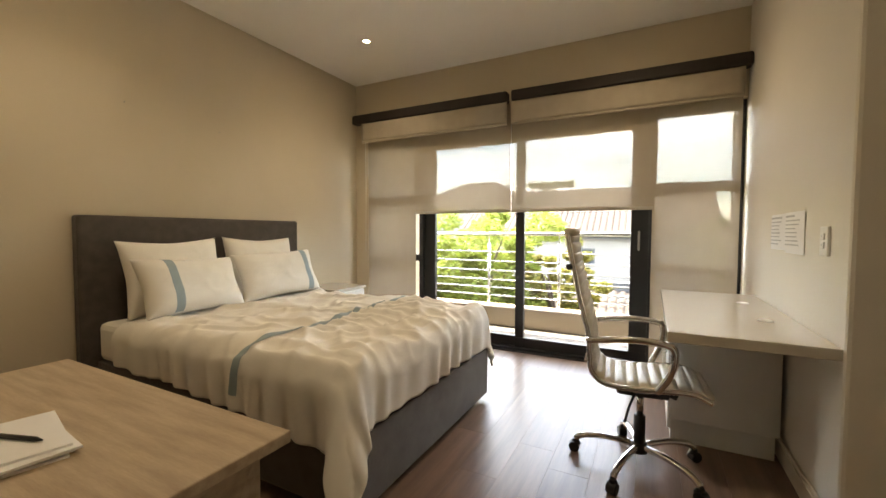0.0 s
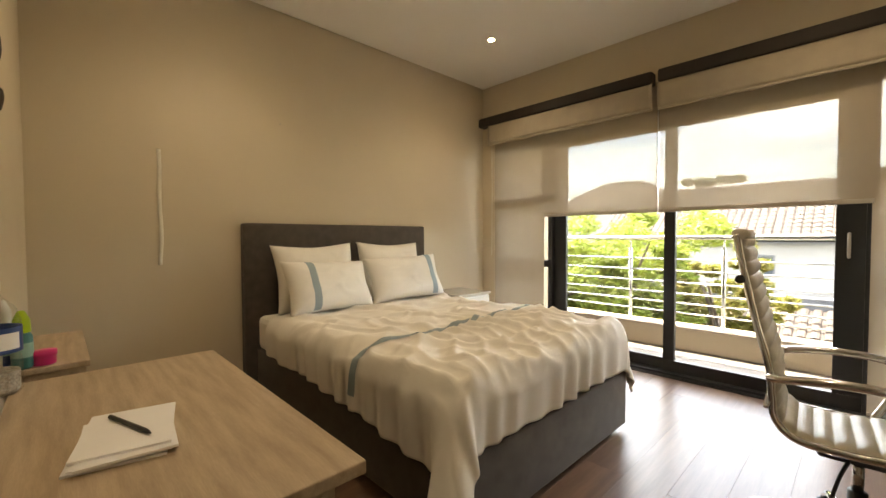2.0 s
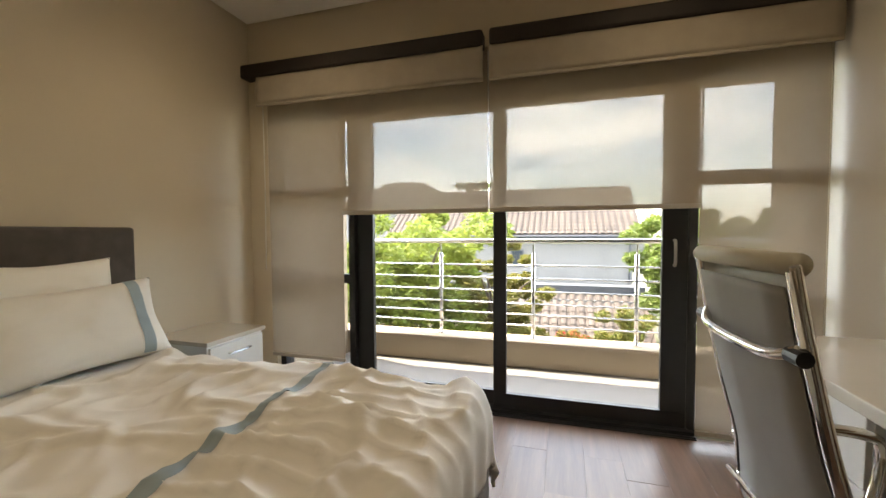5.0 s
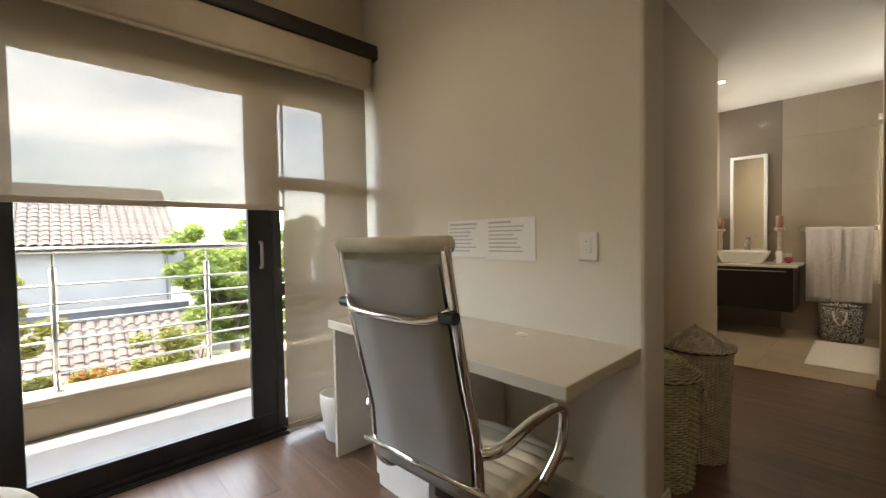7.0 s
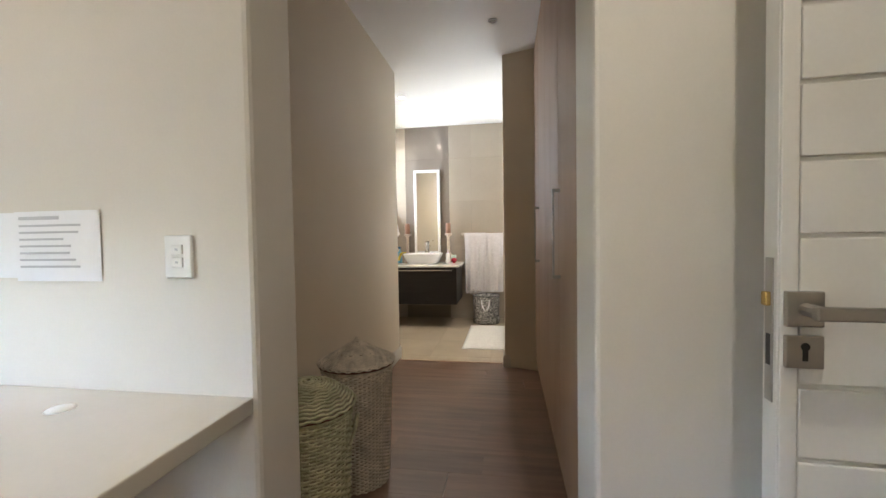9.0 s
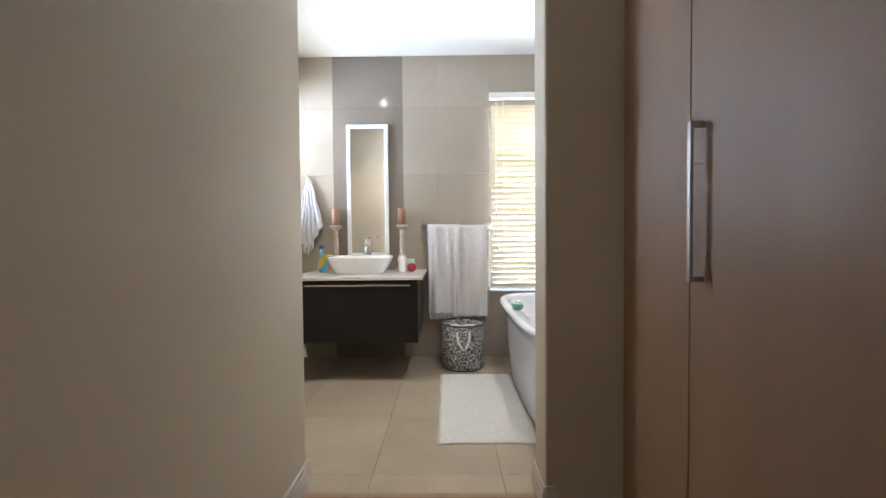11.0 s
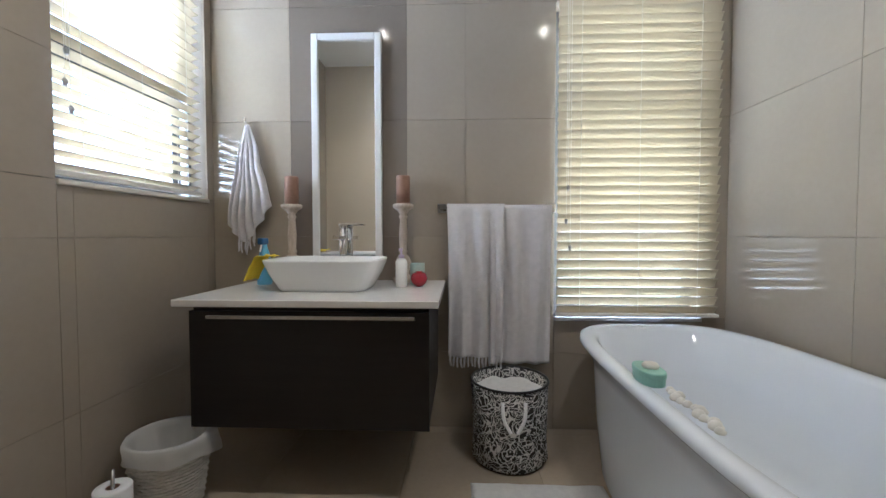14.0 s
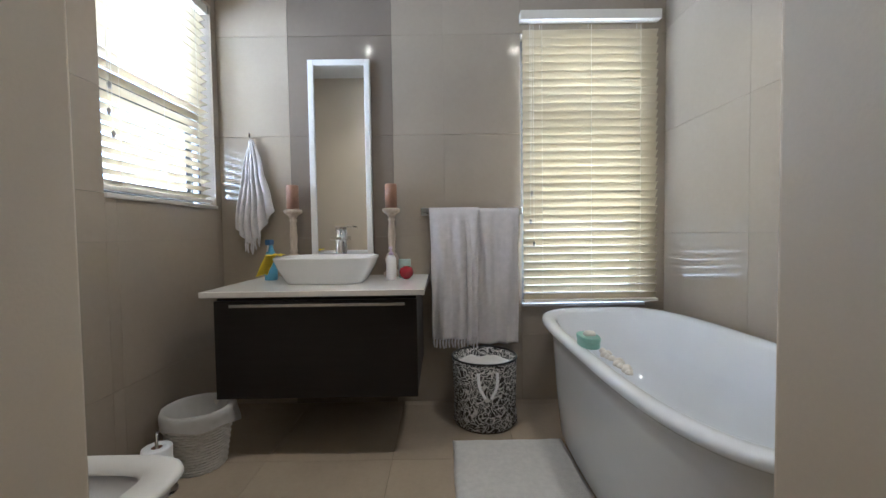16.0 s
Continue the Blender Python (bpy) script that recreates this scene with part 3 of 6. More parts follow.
def blind(x0, x1, z0, seed, label, off=0.0):
    b = thing("roller_blind", ((x0 + x1) / 2, -0.06, z0), label, "blind", "beige roller blinds")
    fn = lambda u, v: (x0 + u * (x1 - x0), -0.075 - off + 0.02 * v ** 2 * (1 if z0 > 1 else 0.4) + 0.004 * wave(u * 3, v * 2, seed, 1.5) - 0.006 * u * v, 2.40 + v * (z0 - 2.40))
    part("cloth", sheet(fn, 12, 14), SHEER, b, smooth=True)
    e = -0.075 - off + 0.02 * (1 if z0 > 1 else 0.4)
    part("bottom_bar", box(x0, x1, e - 0.011, e + 0.006, z0 - 0.012, z0 + 0.016), BLINDBAR, b, "beige weighted hem bar", bevel=0.004)
    return b


blind(0.238, 0.872, 0.29, 1, "long beige screen blind lowered over the sidelight")
blind(0.862, 1.930, 1.366, 2, "beige screen blind drawn halfway over the sliding door", 0.015)
blind(1.938, 3.140, 1.366, 3, "beige screen blind drawn halfway over the sliding door", 0.015)
blind(3.130, 3.715, 0.06, 4, "long beige screen blind lowered to the floor")
for x, z in ((0.215, 0.95), (1.934, 1.9)):
    bm = tube([(x, -0.10, 2.37), (x + 0.004, -0.098, 1.6), (x, -0.10, z)], 0.0035, seg=6)
    solo("blind_chain", bm, PLASTIC, "thin white beaded blind chain", "blind chain", smooth=True)

# ---------------------------------------------------------------- balcony
structure("balcony_floor", box(-0.6, 5.5, 0.2, 1.4, -0.25, -0.05), CONCRETE, "pale grey balcony floor")
bm = box(-0.6, 5.5, 1.13, 1.36, -0.05, 0.165)
box(-0.6, 5.5, 1.11, 1.38, 0.165, 0.20, bm)
structure("balcony_kerb", bm, OUTWALL, "low cream plastered balcony kerb", bevel=0.008)
structure("balcony_soffit", box(-0.7, 5.5, 0.2, 1.25, 2.42, 3.0), OUTWALL, "cream plastered soffit over the balcony")
structure("wall_pier", box(3.755, 4.3, 0.2, 0.62, -0.1, 2.42), OUTWALL, "cream plastered pier beside the window")
structure("wall_pier_west", box(-0.6, 0.20, 0.2, 1.13, -0.1, 2.42), OUTWALL, "cream plastered pier beside the window")
structure("facade_below", box(-3, 9, 0.0, 0.2, -3.2, -0.3), OUTWALL, "cream facade under the balcony")
rail = thing("balustrade", (2.0, 1.25, 0.2), "stainless steel balcony balustrade with thin horizontal rails", "railing")
part("handrail", tube([(0.22, 1.25, 1.14), (5.4, 1.25, 1.14)], 0.024, seg=14), STEEL, rail, smooth=True)
for z in (0.325, 0.43, 0.535, 0.655, 0.78, 0.905):
    part("thin_rail", tube([(0.22, 1.25, z), (5.4, 1.25, z)], 0.0075, seg=8), STEEL, rail, smooth=True)
for x in (0.30, 1.205, 2.125, 3.03, 3.95, 4.87):
    p = part("post", tube([(x, 1.262, 0.2), (x, 1.262, 1.02)], 0.019, seg=12), STEEL, rail, smooth=True)
    part("spigot", tube([(x, 1.258, 1.02), (x, 1.252, 1.125)], 0.008, seg=8), STEEL, p)
    part("base_flange", tube([(x, 1.262, 0.2), (x, 1.262, 0.208)], 0.036, seg=14), STEEL, p)


# ---------------------------------------------------------------- bedroom: bed
bed = thing("bed", (1.1, -1.86, 0.0), "grey-brown upholstered double bed with a tall plain headboard", "bed")
part("headboard", box(0.012, 0.10, -2.675, -0.995, 0.03, 1.262), BEDGREY, bed, bevel=0.018)
BY0, BY1, BX0, BX1 = -2.60, -1.17, 0.10, 2.13
part("base", box(BX0, BX1, BY0, BY1, 0.035, 0.36), BEDGREY, bed, bevel=0.012)
for x in (0.25, 2.03):
    for y in (BY0 + 0.1, BY1 - 0.1):
        part("foot", tube([(x, y, 0.0), (x, y, 0.04)], 0.025), BLACK, bed)
part("mattress", box(BX0, BX1 - 0.01, BY0 + 0.005, BY1 - 0.005, 0.362, 0.60), LINEN, bed, "white mattress under the duvet", bevel=0.04)


def drape(s, t, lift=0.0):
    """Duvet cloth laid over the mattress: s along the bed, t across it, both in metres of cloth."""
    xe, ye0, ye1, top = BX1 - 0.100, BY0 + 0.06, BY1 - 0.06, 0.650
    dx = max(0.0, s - xe)
    dy = max(0.0, ye0 - t) - max(0.0, t - ye1)
    d = math.hypot(dx, dy)
    x, y = min(s, xe), max(ye0, min(ye1, t))
    # broad lumps, then gathers that start at the ribbon and run on towards the foot
    puff = 0.04 * (wave(s * 1.1, t * 1.6, 3.0) + 0.3) + 0.014 * wave(s * 3.2 + t * 1.3, t * 2.5, 7.0) + 0.010 * wave(s * 9 + 2 * t, t * 6.2, 1.0)
    past = s - 1.50
    run = max(0.0, min(1.0, past / 0.06)) * math.exp(-max(0.0, past) * 0.9)
    swing = t * 27 + 6.5 * wave(s * 1.5, t * 1.9, 2.0) + 1.6 * past
    gather = run * (0.026 * (1 - abs(math.sin(swing)) ** 0.6) + 0.010 * wave(s * 3, t * 17, 6.0))
    before = max(0.0, min(1.0, -past / 0.05)) * 0.5
    crease = 0.024 * (1 - min(1.0, 6.0 * abs(wave(s * 2.0 + 0.9 * t, t * 2.3 - 0.8 * s, 12.0)))) + 0.020 * (1 - min(1.0, 7.0 * abs(wave(s * 1.3 - 2.2 * t, t * 1.4 + s, 31.0)))) + 0.011 * (1 - min(1.0, 5.0 * abs(wave(s * 5.0 - 1.2 * t, t * 4.4 + s, 51.0))))
    edge = min(1.0, max(0.0, (s - 0.42) / 0.25))
    top += ((puff + crease) * (0.35 + 0.65 * edge) + gather) * math.exp(-max(0.0, d - 0.08) * 5.0) - 0.02 + 0.01 * (1 - math.exp(-d * 5.0))
    if d < 1e-6:
        return Vector((x, y, top + lift))
    ox, oy = dx / d, -dy / d
    r = 0.12
    if d < r * 1.57:
        a = d / r
        out, drop = r * math.sin(a), r * (1 - math.cos(a))
    else:
        out, drop = r, r + d - r * 1.57
    fold = min(1.0, drop / 0.25)
    along = t * 1.0 if dx > abs(dy) else s * 1.0
    out += fold * (0.016 * math.sin(along * 44 + 4.0 * wave(along, 0, 5.0, 2)) * (0.6 + wave(along * 2, 3, 1)) + 0.012 * wave(along * 5, drop * 3, 9.0)) - 0.012 * fold
    out += 2 * abs(ox * oy) * (0.50 if dy > 0 else 0.15) * max(0.0, drop - 0.06)
    out = max(out, 0.045 if drop > 0.1 else 0.0)
    z = max(0.03, top - drop)
    return Vector((x + ox * (out + lift), y + oy * (out + lift), z + lift * 0.4))


S0, S1, T0, T1 = 0.40, 2.37, -2.95, -0.86


def duvet_edge(u, v):
    """Cloth coordinates with a hem that wanders."""
    s = S0 + u * (S1 - S0)
    hem0 = T0 + 0.10 * (1 - u) * 1.0 + 0.03 * wave(u * 5, 1, 2) - 0.10 * max(0, u - 0.72) * 3.5
    hem1 = T1 + 0.03 * wave(u * 5, 4, 2)
    t = hem0 + v * (hem1 - hem0)
    s += (0.02 * wave(v * 4, 8, 1) + 0.08 * max(0.0, 0.22 - v) * 4.5) * u
    return s, t


duvet = thing("duvet", (1.4, -1.86, 0.62), "rumpled off-white duvet with a grey-blue ribbon stripe, spread over the bed", "duvet")
part("cover", sheet(lambda u, v: drape(*duvet_edge(u, v)), 150, 150, 0.012), LINEN, duvet, smooth=True)


def ribbon(u, v):
    s, t = duvet_edge(0.0, 0.012 + 0.976 * u)
    return drape(1.46 + 0.05 * math.sin(u * 5.0) + v * 0.042, t, 0.004)


part("ribbon", sheet(ribbon, 150, 3), BLUEBAND, duvet, "grey-blue ribbon", smooth=True)


def pillow(w, h, puff, m, label, stripes=()):
    """A plump pillow with pinched corners; its local x goes across, z up, y towards the room."""
    p = local_thing("pillow", (0, 0, 0), label, "pillow", "pillows on the bed")
    p.matrix_world = m

    def shape(u, v, side, lift=0.0):
        a, b = 2 * u - 1, 2 * v - 1
        pin = 1 - 0.12 * (1 - abs(a) ** 1.5) * abs(b) ** 3
        pin2 = 1 - 0.11 * (1 - abs(b) ** 1.5) * abs(a) ** 3
        th = puff * (max(0.0, 1 - a ** 4) * max(0.0, 1 - b ** 4)) ** 0.55
        th += (0.016 * wave(a * 2.2, b * 2.2, w * 9 + side) + 0.010 * (1 - min(1.0, 5.0 * abs(wave(a * 2.6 + b, b * 2.2, w * 5 + side * 3))))) * (1 - abs(a) ** 3) * (1 - abs(b) ** 3)
        return Vector((a * w / 2 * pin2, side * (th / 2 + lift), h / 2 + b * h / 2 * pin))

    bm = sheet(lambda u, v: shape(u, v, 1), 40, 34)
    sheet(lambda u, v: shape(u, v, -1), 40, 34, 0.0, bm)
    bmesh.ops.remove_doubles(bm, verts=bm.verts, dist=0.0005)
    part("case", bm, LINEN, p, smooth=True)
    for u0, u1 in stripes:
        part("stripe", sheet(lambda u, v: shape(u0 + u * (u1 - u0), 0.02 + 0.96 * v, 1, 0.003), 4, 24), BLUEBAND, p, "grey-blue ribbon stripe", smooth=True)
    return p


def leaning(x, y, z, back, turn, roll=0.0):
    # local y faces the room (+x of the world), leaning back on the headboard
    return pose(x, y, z, 0, 0, -90 + turn) @ pose(0, 0, 0, back, roll, 0)


pillow(0.66, 0.50, 0.18, leaning(0.30, -2.20, 0.62, 12, 2, 1), "small off-white pillow standing against the headboard")
pillow(0.62, 0.50, 0.18, leaning(0.30, -1.53, 0.625, 12, -3, -1), "small off-white pillow standing against the headboard")
pillow(0.70, 0.39, 0.17, leaning(0.52, -2.20, 0.63, 24, 6, -2), "off-white pillow with a grey-blue stripe, propped in front", ((0.70, 0.78),))
pillow(0.70, 0.39, 0.17, leaning(0.50, -1.50, 0.64, 24, -8, 2), "off-white pillow with a grey-blue stripe, propped in front", ((0.13, 0.21),))

# nightstand beside the bed
ns = thing("nightstand", (0.24, -0.64, 0.0), "white lacquered nightstand with two drawers beside the bed", "nightstand")
part("body", box(0.02, 0.435, -0.86, -0.42, 0.04, 0.575), WHITE, ns, bevel=0.003)
part("top", box(0.012, 0.455, -0.875, -0.405, 0.575, 0.60), CREAM, ns, bevel=0.003)
for z0, z1 in ((0.06, 0.30), (0.315, 0.56)):
    d = part("drawer", box(0.435, 0.452, -0.85, -0.43, z0, z1), WHITE, ns, bevel=0.003)
    part("handle", tube(curve_points([(0.452, -0.72, z1 - 0.06), (0.475, -0.715, z1 - 0.06), (0.475, -0.565, z1 - 0.06), (0.452, -0.56, z1 - 0.06)]), 0.005, seg=8), STEEL, d, "thin steel handle")
part("plinth", box(0.04, 0.40, -0.84, -0.44, 0.0, 0.04), BLACK, ns)

# ---------------------------------------------------------------- bedroom: oak table by the door and what lies on it
tb = thing("writing_table", (1.98, -3.47, 0.0), "pale oak writing table against the wall", "table")
part("tabletop", box(1.484, 2.482, SOUTH_Y + 0.02, -3.222, 0.732, 0.757), OAK, tb, bevel=0.003)
part("side_panel", box(1.53, 1.555, SOUTH_Y + 0.03, -3.26, 0.0, 0.732), OAK, tb, bevel=0.002)
part("side_panel", box(2.41, 2.435, SOUTH_Y + 0.03, -3.26, 0.0, 0.732), OAK, tb, bevel=0.002)
part("back_panel", box(1.555, 2.41, SOUTH_Y + 0.03, SOUTH_Y + 0.048, 0.35, 0.732), OAK, tb)
bm = loft([[(2.435, y, 0.732), (2.47, y, 0.732), (2.435, y, 0.66)] for y in (-3.60, -3.30)])
part("bracket", bm, OAK, tb)

pad = thing("notepad", (2.09, -3.52, 0.757), "stack of white paper on the oak table", "paper")
for i in range(4):
    bm = box(-0.105, 0.105, -0.0745, 0.0745, 0.0, 0.0045)
    bmesh.ops.transform(bm, matrix=pose(2.09 + 0.004 * i * (-1) ** i, -3.53 + 0.003 * i, 0.7572 + i * 0.005, 0, 0, -12 + 3 * (i % 3)), verts=bm.verts)
    part("paper_sheet", bm, PAPER, pad)
bm = tube([(2.00, -3.545, 0.7815), (2.13, -3.50, 0.7815), (2.145, -3.495, 0.7805)], [0.0045, 0.0045, 0.0015], seg=8)
solo("pen", bm, BLACK, "thin black pen lying on the paper", "pen", smooth=True)

cb = thing("bedside_box", (0.9, -3.5, 0.0), "pale oak low chest in the corner", "chest")
part("body", box(0.85, 1.40, SOUTH_Y + 0.02, -3.56, 0.0, 0.755), OAK, cb, bevel=0.003)
part("top", box(0.84, 1.41, SOUTH_Y + 0.02, -3.55, 0.755, 0.775), OAK, cb, bevel=0.003)

# water bottle and small toiletries by the wall
wb = thing("water_bottle", (1.56, -3.745, 0.757), "large clear water bottle with a navy label, half full", "bottle")
c = (1.56, -3.745, 0.757)
part("body", lathe([(0.0, 0), (0.048, 0.0), (0.055, 0.01), (0.055, 0.09), (0.051, 0.10), (0.055, 0.11), (0.055, 0.19), (0.045, 0.225), (0.022, 0.25), (0.017, 0.262), (0.017, 0.275)], c), CLEARPET, wb, smooth=True)
part("label", lathe([(0.0562, 0.11), (0.0562, 0.175)], c, closed=False), NAVY, wb, "navy paper label", smooth=True)
part("printed_panel", sheet(lambda u, v: (c[0] + 0.0568 * math.cos(-0.2 + u * 1.3), c[1] + 0.0568 * math.sin(-0.2 + u * 1.3), c[2] + 0.12 + 0.042 * v), 8, 2), PAPER, wb, "white panel with small print", smooth=True)
part("cap", lathe([(0.0, 0.293), (0.017, 0.293), (0.019, 0.29), (0.019, 0.268)][::-1], c), PLASTIC, wb, "white screw cap", smooth=True)
part("contents", lathe([(0.0, 0.004), (0.045, 0.004), (0.05, 0.012), (0.05, 0.06), (0.0, 0.062)], c), mat("shells in the bottle", (0.42, 0.33, 0.25), 0.6, vary=0.4, scale=60, fine=160, bump=0.3, colour2=(0.75, 0.72, 0.66)), wb, "pale stones inside")
for x, y, m1, m2, h, lab in ((1.385, -3.70, LIME, TEAL, 0.17, "lime and teal toiletry bottle on the table"), (1.350, -3.74, PLASTIC, NAVY, 0.20, "white and navy toiletry bottle")):
    t_ = thing("toiletry_bottle", (x, y, 0.776), lab, "bottle")
    c = (x, y, 0.776)
    part("body", lathe([(0.0, 0), (0.02, 0), (0.024, 0.006), (0.024, h * 0.55), (0.018, h * 0.62)], c), m2, t_, smooth=True)
    part("cap", lathe([(0.018, h * 0.62), (0.021, h * 0.64), (0.019, h * 0.85), (0.008, h), (0.0, h + 0.002)], c), m1, t_, smooth=True)
    part("label", lathe([(0.0246, h * 0.2), (0.0246, h * 0.45)], c, closed=False), MINT, t_, smooth=True)
solo("pink_tub", lathe([(0.0, 0), (0.026, 0), (0.028, 0.004), (0.028, 0.026), (0.03, 0.027), (0.03, 0.042), (0.0, 0.044)], (1.372, -3.655, 0.776)), PINK, "small hot pink lidded tub", "tub", smooth=True)

# wall decoration on the south wall: mint birds on little perches
def wall_bird(x, z, s):
    b = thing("wall_ornament", (x, SOUTH_Y, z), "mint green leaf-shaped wall ornament with a brown twig", "ornament", "mint wall ornaments")
    pts = [(math.cos(a) * 0.05 * s, math.sin(a) * 0.10 * s) for a in [k * math.tau / 18 for k in range(18)]]
    part("panel", loft([[(x + px * (1 - 0.3 * (pz > 0)), SOUTH_Y + y, z + pz) for px, pz in pts] for y in (0.002, 0.012)]), MINT, b, bevel=0.003)
    part("twig", tube(curve_points([(x - 0.04, SOUTH_Y + 0.016, z - 0.02), (x, SOUTH_Y + 0.02, z - 0.06 * s), (x + 0.03, SOUTH_Y + 0.016, z - 0.10 * s)]), 0.006, seg=6), BARK, b, "brown twig")


wall_bird(1.47, 1.74, 1.2)
wall_bird(1.44, 1.60, 0.9)

# tape-like strip stuck on the bed wall, and old picture nails
bm = sheet(lambda u, v: (0.003 + 0.004 * abs(math.sin(v * 9)), -3.153 + 0.023 * u + 0.006 * math.sin(v * 11) * v, 1.722 - 0.735 * v), 2, 40, 0.0012)
solo("hanging_strip", bm, mat("cream ribbon tape", (0.82, 0.78, 0.68), 0.6, vary=0.08), "narrow cream strip hanging on the wall", "strip", smooth=True)
for y, z in ((-2.37, 2.02), (-1.71, 1.96)):
    solo("nail", tube([(0.0, y, z), (0.014, y, z + 0.003)], 0.003, seg=6), NICKEL, "small bare nail in the wall", "nail")

# ceiling lamp
def downlight(x, y, z, lit, label):
    d = thing("downlight", (x, y, z), label, "lamp", "recessed ceiling lamps")
    part("ring", lathe([(0.034, 0.0), (0.034, -0.004), (0.027, -0.007), (0.024, 0.0)], (x, y, z), closed=False), CHROME if lit else NICKEL, d, smooth=True)
    part("bulb", lathe([(0.0, -0.004), (0.020, -0.003), (0.024, 0.0)], (x, y, z - 0.0005), closed=False), LAMPGLOW if lit else LAMPOFF, d, "warm lit bulb" if lit else "unlit bulb", smooth=True)


# the first is the room's own; three more, unseen, are added to brighten it
for x, y in ((0.84, -0.87), (2.915, -0.87), (0.84, -2.87), (2.915, -2.87)):
    downlight(x, y, H_BED, True, "small lit recessed downlight with a bright ring, three of four added as fill")
    lamp("downlight_and_fill_bedroom", "SPOT", 0.85, look((x, y, H_BED - 0.02), (x, y, 0)), (1.0, 0.86, 0.68), cone=(radians(130), 1.0), radius=0.03)

# ---------------------------------------------------------------- bedroom: built-in desk, chair, bin, papers
dk = thing("desk", (3.48, -1.16, 0.0), "cream lacquered built-in desk fixed to the wall", "desk")
part("desktop", box(3.20, DESK_X - 0.002, NIB_Y + 0.012, -0.46, 0.705, 0.75), CREAM, dk, bevel=0.004)
part("support_panel", box(3.22, DESK_X - 0.002, -0.50, -0.475, 0.0, 0.705), CREAM, dk, bevel=0.002)
for y in (-0.88, -1.42):
    part("cable_grommet", lathe([(0.0, 0.004), (0.027, 0.004), (0.032, 0.0)][::-1], (3.62, y, 0.75)), PLASTIC, dk, "white round cable cap", smooth=True)
pd = thing("desk_pedestal", (3.48, -1.04, 0.0), "white drawer pedestal under the desk", "cabinet")
part("body", box(3.25, 3.735, -1.235, -0.85, 0.12, 0.70), WHITE, pd, bevel=0.003)
part("plinth", box(3.25, 3.715, -1.235, -0.85, 0.0, 0.12), WHITE, pd)
for z0, z1 in ((0.065, 0.26), (0.265, 0.465), (0.47, 0.69)):
    d = part("drawer_front", box(3.232, 3.25, -1.232, -0.853, z0, z1), WHITE, pd, bevel=0.003)
    part("finger_pull", lathe([(0.0, 0.0), (0.02, 0.0), (0.022, 0.003)], (3.231, -1.04, z1 - 0.02)), NICKEL, d)

bn = thing("waste_bin", (3.36, -0.30, 0.0), "plain white plastic waste bin", "bin")
part("bucket", lathe([(0.0, 0.002), (0.085, 0.002), (0.095, 0.012), (0.122, 0.20), (0.125, 0.275), (0.119, 0.278), (0.115, 0.26), (0.09, 0.02), (0.0, 0.015)], (3.36, -0.30, 0.0)), PLASTIC, bn, smooth=True)

pp = thing("wall_papers", (DESK_X, -1.12, 1.1), "two printed white sheets taped to the wall above the desk", "paper")
for n, (y0, y1, z0, z1) in enumerate(((-1.115, -0.835, 1.075, 1.268), (-1.41, -1.115, 1.065, 1.270))):
    sh_ = part("sheet", sheet(lambda u, v: (DESK_X - 0.003 - 0.003 * math.sin(u * 3.1) - 0.002 * v * n, y0 + u * (y1 - y0), z0 + v * (z1 - z0)), 8, 4, 0.0008), PAPER, pp)
    rnd = random.Random(n)
    for k in range(8):
        zz = z1 - 0.025 - k * 0.020
        w = rnd.uniform(0.5, 0.9)
        part("print_line", box(DESK_X - 0.0092, DESK_X - 0.0078, y1 - 0.02 - w * (y1 - y0 - 0.04), y1 - 0.02, zz, zz + (0.006 if k else 0.010)), INK, sh_)

sw = thing("wall_socket", (DESK_X, -1.664, 1.075), "white two-gang wall switch plate", "switch")
part("plate", box(DESK_X - 0.011, DESK_X, -1.706, -1.622, 1.074, 1.193), PLASTIC, sw, bevel=0.004)
for z in (1.105, 1.140):
    r = part("rocker", box(DESK_X - 0.016, DESK_X - 0.010, -1.681, -1.647, z, z + 0.027), PLASTIC, sw, bevel=0.002)
    part("mark", box(DESK_X - 0.0168, DESK_X - 0.0155, -1.668, -1.660, z + 0.011, z + 0.017), INK, r)


def chair_shape():
    """Side profile of the office chair: back from its top down to the seat's front; x forward, z up."""
    return curve_points([(-0.335, 0, 1.165), (-0.315, 0, 1.05), (-0.275, 0, 0.86), (-0.235, 0, 0.70), (-0.225, 0, 0.60), (-0.215, 0, 0.52), (-0.16, 0, 0.465), (-0.04, 0, 0.455), (0.10, 0, 0.465), (0.20, 0, 0.468), (0.27, 0, 0.440)], 7)


ch = local_thing("office_chair", (3.10, -1.605, 0.0), "cream ribbed leather office chair with chrome frame and castors", "chair", turn=4)
prof = chair_shape()
half = 0.193
cum = [0.0]
for a, b in zip(prof, prof[1:]):
    cum.append(cum[-1] + (b - a).length)
total = cum[-1]


def along(d):
    d = max(0.0, min(total, d))
    for i in range(len(prof) - 1):
        if d <= cum[i + 1]:
            k = (d - cum[i]) / (cum[i + 1] - cum[i])
            p = prof[i].lerp(prof[i + 1], k)
            tn = (prof[i + 1] - prof[i]).normalized()
            return p, Vector((-tn.z, 0.0, tn.x)), tn
    return prof[-1], Vector((0, 0, 1)), Vector((1, 0, 0))


